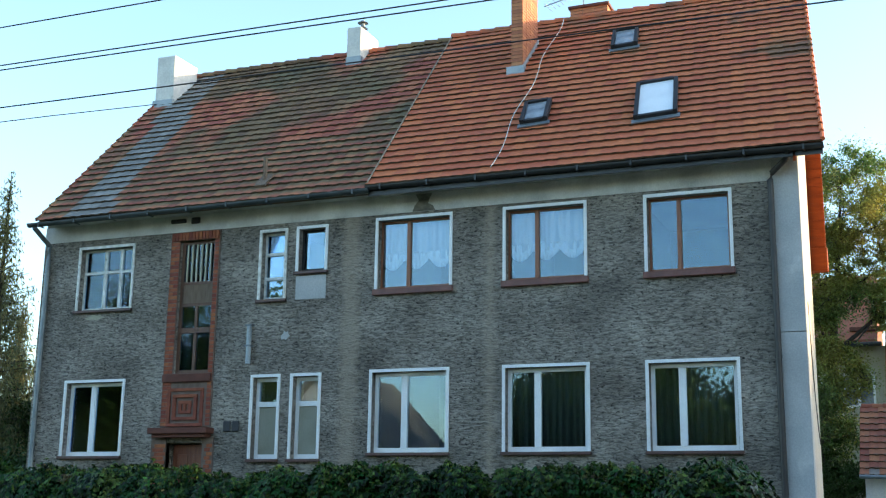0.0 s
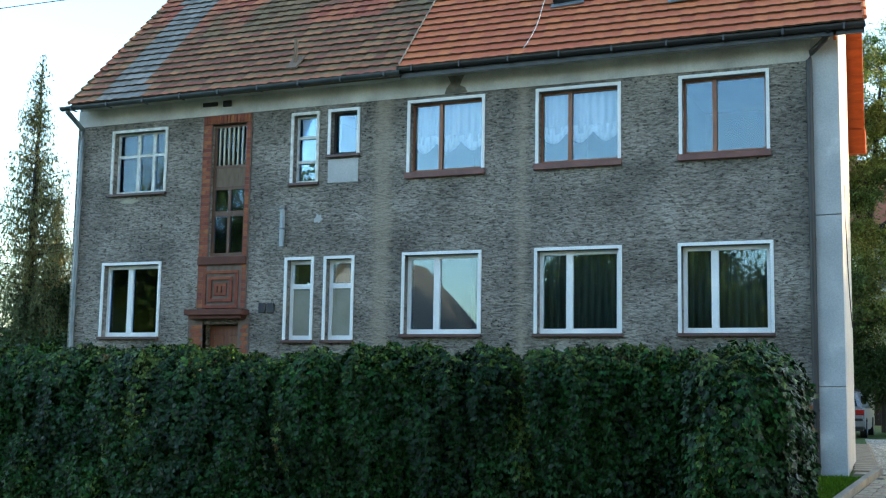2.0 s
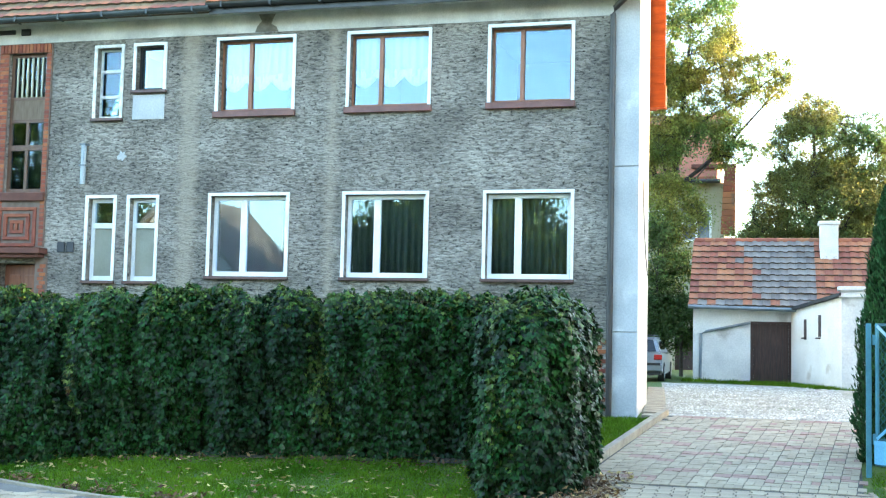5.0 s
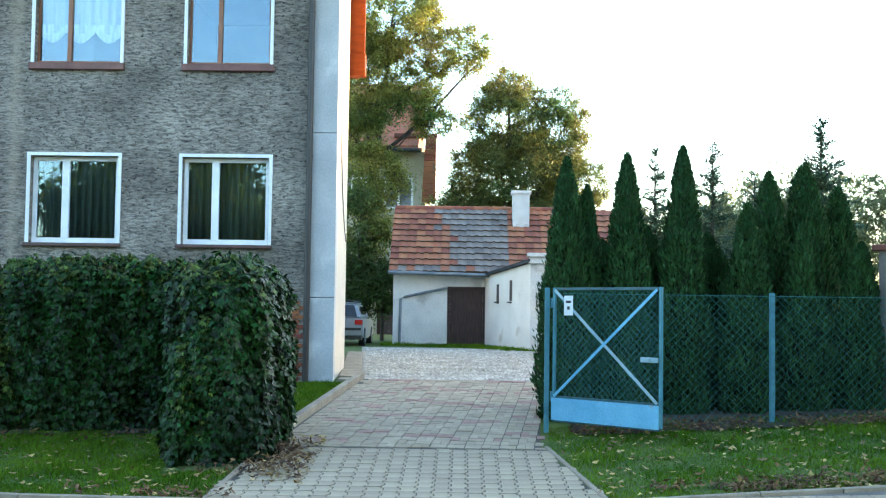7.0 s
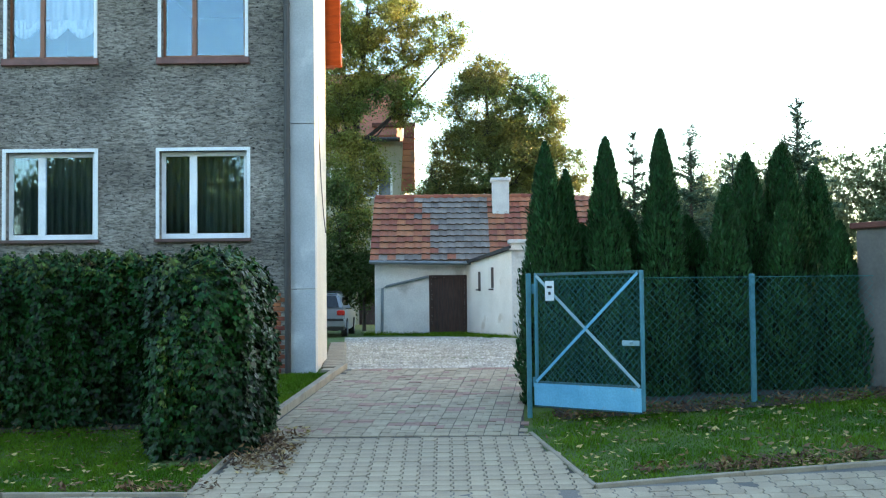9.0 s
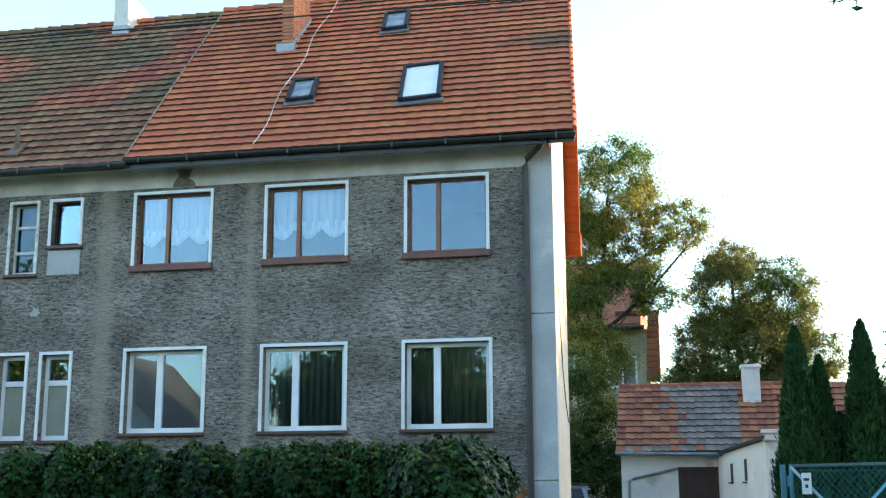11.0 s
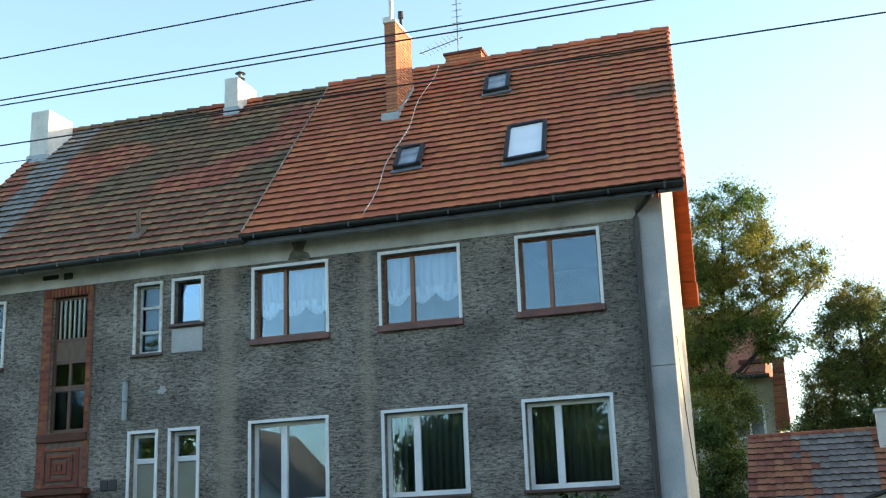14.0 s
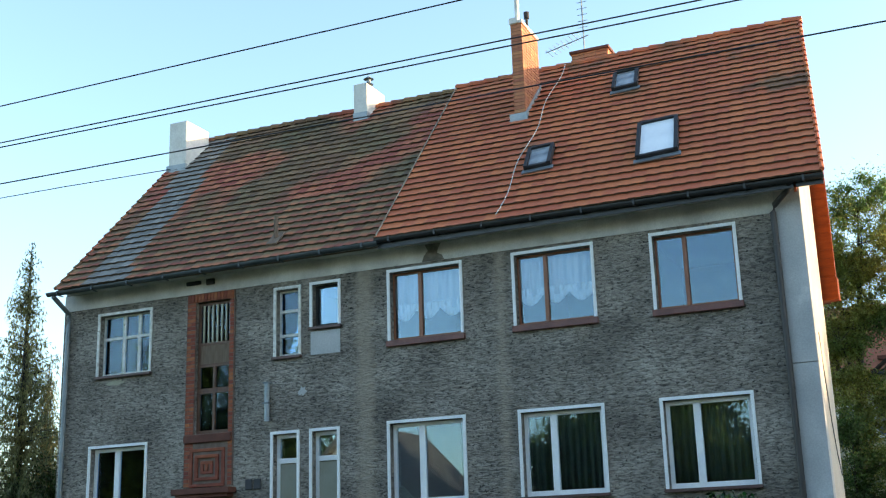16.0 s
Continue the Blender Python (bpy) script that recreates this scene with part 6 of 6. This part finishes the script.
for a, b in ((1.3, 2.5), (-0.6, 0.6)):
    w = part("window_frame", boxes((a, a + 0.09, 29.1, 29.2, 5.1, 6.45), (b - 0.09, b, 29.1, 29.2, 5.1, 6.45), (a, b, 29.1, 29.2, 5.1, 5.2), (a, b, 29.1, 29.2, 6.35, 6.45), ((a + b) / 2 - 0.05, (a + b) / 2 + 0.05, 29.1, 29.2, 5.2, 6.35)), M_WHITE, fh)
    part("pane", boxes((a + 0.08, b - 0.08, 29.14, 29.15, 5.18, 6.37)), M_SKYPANE2, w, "pane over a pale curtain")


# ---- estate car ----
def car():
    c = thing("car", "silver estate car parked beside the house, seen from behind", "car", loc=(0.97, 14.6, g(1, 15) + 0.0))
    c.scale = (0.93, 0.93, 0.88)
    # side outline of the body, rear at y = 0
    low = [(0.0, 0.32), (-0.03, 0.55), (0.02, 0.92), (4.1, 0.86), (4.3, 0.6), (4.28, 0.3), (3.9, 0.22), (0.3, 0.22)]
    bm = prism(low, -0.84, 0.84)
    bmesh.ops.bevel(bm, geom=bm.edges[:], offset=0.05, segments=2, affect="EDGES")
    part("body", bm, M_CAR, c)
    bm = bmesh.new()
    lo = [(-0.80, 0.03), (0.80, 0.03), (0.80, 3.1), (-0.80, 3.1)]
    hi = [(-0.62, 0.32), (0.62, 0.32), (0.60, 2.3), (-0.60, 2.3)]
    a = [bm.verts.new((x, y, 0.91)) for x, y in lo]
    b = [bm.verts.new((x, y, 1.38)) for x, y in hi]
    bm.faces.new(a)
    bm.faces.new(b[::-1])
    for i in range(4):
        bm.faces.new((a[i], a[(i + 1) % 4], b[(i + 1) % 4], b[i]))
    bmesh.ops.bevel(bm, geom=bm.edges[:], offset=0.04, segments=2, affect="EDGES")
    part("cabin", bm, M_CAR, c)
    part("roof_panel", boxes((-0.60, 0.60, 0.30, 2.3, 1.375, 1.41), bevel=0.015), M_CAR, c)
    bm = bmesh.new()
    q = [(-0.66, 0.065, 0.96), (0.66, 0.065, 0.96), (0.55, 0.27, 1.33), (-0.55, 0.27, 1.33)]
    f = bm.faces.new([bm.verts.new(p) for p in q])
    ext = bmesh.ops.extrude_face_region(bm, geom=[f])
    bmesh.ops.translate(bm, verts=[e for e in ext["geom"] if isinstance(e, bmesh.types.BMVert)], vec=(0, -0.02, 0.0))
    part("rear_window", bm, M_CARGLASS, c)
    for s in (-1, 1):
        part("side_window", boxes((s * 0.735 - 0.02, s * 0.735 + 0.02, 0.5, 2.2, 0.98, 1.28)), M_CARGLASS, c)
        part("tail_lamp", boxes((s * 0.72 - 0.12, s * 0.72 + 0.12, -0.05, 0.08, 0.70, 0.86), bevel=0.02), M_TAIL, c, "red tail lamp")
        part("roof_rail", tubes((((s * 0.56, 0.4, 1.42), (s * 0.56, 0.5, 1.46), (s * 0.56, 2.1, 1.46), (s * 0.56, 2.2, 1.42)), 0.014), sides=6), M_CARTRIM, c)
        for y in (0.75, 3.45):
            wh = part("wheel", tubes((((s * 0.68, y, 0.30), (s * 0.86, y, 0.30)), 0.30), sides=24), M_RUBBER, c)
            part("rim", tubes((((s * 0.80, y, 0.30), (s * 0.868, y, 0.30)), 0.19), sides=16), M_ZINC, wh)
    bp = part("bumper", boxes((-0.85, 0.85, -0.10, 0.12, 0.33, 0.58), bevel=0.035), M_CAR, c)
    part("bumper_strip", boxes((-0.80, 0.80, -0.112, -0.09, 0.52, 0.60), bevel=0.005), M_CARTRIM, bp)
    for y in (0.75, 1.75):
        part("roof_bar", boxes((-0.58, 0.58, y, y + 0.05, 1.455, 1.49), bevel=0.008), M_CARTRIM, c)
    part("lower_apron", boxes((-0.80, 0.80, -0.06, 0.2, 0.22, 0.34)), M_CARTRIM, c)
    pl = part("plate", boxes((-0.26, 0.26, -0.055, -0.04, 0.68, 0.79)), M_SIGN, c, "white plate with plain dark bar")
    part("plate_bar", boxes((-0.21, 0.21, -0.061, -0.056, 0.705, 0.765)), M_BAR, pl)


car()

# unseen trees, added beyond the neighbours' gardens to block the low sun
for i, (x, y, h) in enumerate(((31, -5, 12), (33, 1, 11), (31, 7, 9.5), (33, 10, 9), (34, 13, 8.6), (32, 15.5, 9), (32, 18, 9.2), (35, 24, 13.5), (33, 28, 13))):
    tree("lime_tree", (x, y, 0), h, 0.3, 0.85, 3, M_LEAF_B, 11000, 0.54, "unseen tree added to shade the yard from low sun", "tree", 80 + i, first=0.08, cluster=0.8, kids=(8, 4, 3))

# ---- across the street, seen in the window panes, plus unseen shade trees ----
oh = thing("opposite_house", "pale grey rendered house across the street with steep gable", "house", loc=(-26.8, -48, -0.9))
part("wall", prism([(-4.6, 0), (4.6, 0), (4.6, 4.6), (0, 9.3), (-4.6, 4.6)], -0.2, 9, "y"), M_SHEDWALL, oh)
part("roof", prism([(-5.0, 4.3), (-4.8, 4.7), (0, 9.7), (4.8, 4.7), (5.0, 4.3), (0, 9.35)], -0.8, 9.4, "y"), M_TILE_G, oh)
# (7, -26) and (5, -30) are unseen, added to shade the opposite gable
for i, (x, y, h) in enumerate(((-14, -46, 10.5), (-8, -44, 11.5), (-2, -47, 10), (4, -45, 11), (-36, -44, 14), (-40, -47, 17), (-42, -42, 10.5), (-49, -40, 10), (-56, -40, 10), (11, -46, 12), (20, -40, 11), (7, -26, 14), (5, -30, 14), (-17, -51, 10), (-11, -50, 9), (-5, -52, 9.5), (-46, -47, 12), (-52, -46, 12))):
    tree("lime_tree", (x, y, -0.9), h, 0.25, 0.8, 3, M_LEAF_D, 9500, 0.42, "dark tree across the road, added for reflections and shade", "tree", 60 + i, first=0.12, cluster=0.8, kids=(8, 4, 3))

# ---- kerbs, pavers and roof tiles, piece by piece ----
kerb = thing("kerb", "grey concrete kerb stones along the lawns", "kerb", "", "structure")


def kerb_run(pts, w, hgt, step=1.0, lift=0.05):
    for (x0, y0), (x1, y1) in zip(pts, pts[1:]):
        d = math.hypot(x1 - x0, y1 - y0)
        n = max(1, round(d / step))
        for i in range(n):
            xa, ya, xb, yb = lerp(x0, x1, i / n), lerp(y0, y1, i / n), lerp(x0, x1, (i + 1) / n), lerp(y0, y1, (i + 1) / n)
            za, zb = g(xa, ya) + lift, g(xb, yb) + lift
            L = math.hypot(xb - xa, yb - ya)
            m = Matrix.Translation((xa, ya, za)) @ Matrix.Rotation(math.atan2(yb - ya, xb - xa), 4, "Z") @ Matrix.Rotation(-math.atan2(zb - za, L), 4, "Y")
            bm = boxes((0.004, L - 0.004, -w / 2, w / 2, -hgt, 0), bevel=0.008)
            o = part("kerb_stone", bm, M_KERB, kerb)
            o.matrix_basis = m


kerb_run([(-5.1, -5.95), (-2.6, -6.95), (0.4, -7.5), (2.16, -7.66)], 0.08, 0.25)
kerb_run([(5.97, -7.56), (7.4, -7.36), (9.0, -7.2), (13, -6.8)], 0.08, 0.25)
kerb_run([(2.16, -7.62), (2.28, -5.5)], 0.06, 0.2, lift=0.03)
kerb_run([(5.97, -7.52), (5.55, -5.0)], 0.06, 0.2, lift=0.03)
kerb_run([(2.27, -5.4), (2.95, 0.3)], 0.10, 0.3, lift=0.12)

drv = bpy.data.objects["driveway"]


def i_paver(w, l):
    """An interlocking paver with waisted ends."""
    k, e, h = 0.028, 0.007, l / 2 - 0.005
    side = [(-h, 0), (-l / 4 - 0.012, 0), (-l / 4 + 0.012, k), (l / 4 - 0.012, k), (l / 4 + 0.012, 0), (h, 0)]
    poly = [(w / 2 - e + x, y) for y, x in side] + [(-w / 2 + e + x, y) for y, x in reversed(side)]
    return prism(poly, -0.05, 0.0, "z")


def lie(x, y, lift, rot=0.0):
    e = 0.1
    sx, sy = (g(x + e, y) - g(x - e, y)) / (2 * e), (g(x, y + e) - g(x, y - e)) / (2 * e)
    return Matrix.Translation((x, y, g(x, y) + lift)) @ Matrix.Rotation(math.atan(sy), 4, "X") @ Matrix.Rotation(-math.atan(sx), 4, "Y") @ Matrix.Rotation(rot, 4, "Z")


def joined(name, bm_one, mats, material, parent):
    co = np.array([v.co[:] for v in bm_one.verts])
    fs = [[v.index for v in f.verts] for f in bm_one.faces]
    V, F = [], []
    for i, m in enumerate(mats):
        mm = np.array(m)
        V.append(co @ mm[:3, :3].T + mm[:3, 3])
        F.extend([[j + i * len(co) for j in f] for f in fs])
    me = bpy.data.meshes.new(name)
    me.from_pydata(np.concatenate(V).tolist(), [], F)
    ob = finish(name, me, material, parent)
    ob["kind"] = "stuff"
    return ob


PW, PL = 0.165, 0.20
me_p = mesh_of(i_paver(PW, PL), "paver", M_PAVER)
rp = random.Random(9)
near, far = [], []
for j in range(-13, 14):
    for i in range(-70, 70):
        x = 4.2 + i * (PW + 0.0)
        y = -7.62 + (j + 0.5) * PL
        m = lie(x, y, 0.022 + rp.uniform(-0.003, 0.003))
        if j >= 0 and drive_left(y) - 0.02 < x < drive_right(y) + 0.02 and y < -5.15:
            near.append(m)
        elif (y < kerb_y(x) - 0.12 or j < 0 and drive_left(-7.6) - 0.1 < x < drive_right(-7.6) + 0.1) and -4.4 < x < 13 and not (j >= 0 and drive_left(y) - 0.1 < x < drive_right(y) + 0.1):
            far.append(m)
for m in near[:300]:
    piece("paver", me_p, drv, m)
b1 = i_paver(PW, PL)
b1.verts.index_update()
joined("footway_pavers", b1, near[300:] + far, M_PAVERJ, bpy.data.objects["road"])
# rectangular pavers of the yard drive, grey with broken rows of red
BW, BL = 0.10, 0.20
me_g = mesh_of(boxes((-BL / 2 + 0.008, BL / 2 - 0.008, -BW / 2 + 0.003, BW / 2 - 0.003, -0.05, 0), bevel=0.0), "paver", M_PAVER)
me_r = mesh_of(boxes((-BL / 2 + 0.008, BL / 2 - 0.008, -BW / 2 + 0.003, BW / 2 - 0.003, -0.05, 0), bevel=0.0), "paver", M_REDPAVE)
rest = {0: [], 1: []}
count = 0
CD = 0.11                  # columns of the drive lean to the right
for i in range(0, 22):
    for j in range(-2, 15):
        y0 = -5.14 + j * 0.4 + (0.2 if i % 2 else 0.0)
        # two bricks across, then a pair side by side along the column
        for dx, dy, turn in ((0, 0.05, 0), (0, 0.15, 0), (-0.05, 0.3, 1), (0.05, 0.3, 1)):
            y = y0 + dy
            x = 1.5 + i * BL + dx + CD * (y + 5.1)
            if not (drive_left(y) + 0.05 < x < drive_right(y) + 0.02 and -5.14 < y < 0.3):
                continue
            wave = 0.2 * ((i // 3) % 3) + 0.05 * math.sin(i)
            red = ((y + wave + 8.0) % 1.2) < 0.24 and rp.random() < 0.78 or rp.random() < 0.015
            m = lie(x, y, 0.020 + rp.uniform(-0.004, 0.004), -CD + (math.pi / 2 if turn else 0))
            if count < 300:
                piece("paver", me_r if red else me_g, drv, m)
            else:
                rest[int(red)].append(m)
            count += 1
b2 = boxes((-BL / 2 + 0.008, BL / 2 - 0.008, -BW / 2 + 0.003, BW / 2 - 0.003, -0.05, 0))
b2.verts.index_update()
joined("grey_pavers", b2, rest[0], M_PAVERJ, drv)
joined("red_pavers", b2, rest[1], M_REDPAVE, drv)
# a strip of slabs along the gable
for i in range(20):
    y = -0.1 + i * 0.5
    part("slab", boxes((2.60 + SK * y, 2.95 + SK * y, y + 0.01, y + 0.49, -0.15, g(2.7, y) + 0.06), bevel=0.006), M_KERB, drv)

NR, NL, NC = 27, 26, 33
bmr = tile_mesh(7.83 / NC * 1.015, SL / NR * 1.22, 0.004)
bmr.verts.index_update()
bml = tile_mesh(7.35 / NC * 1.01, SL / NL * 1.22, 0.007)
bml.verts.index_update()
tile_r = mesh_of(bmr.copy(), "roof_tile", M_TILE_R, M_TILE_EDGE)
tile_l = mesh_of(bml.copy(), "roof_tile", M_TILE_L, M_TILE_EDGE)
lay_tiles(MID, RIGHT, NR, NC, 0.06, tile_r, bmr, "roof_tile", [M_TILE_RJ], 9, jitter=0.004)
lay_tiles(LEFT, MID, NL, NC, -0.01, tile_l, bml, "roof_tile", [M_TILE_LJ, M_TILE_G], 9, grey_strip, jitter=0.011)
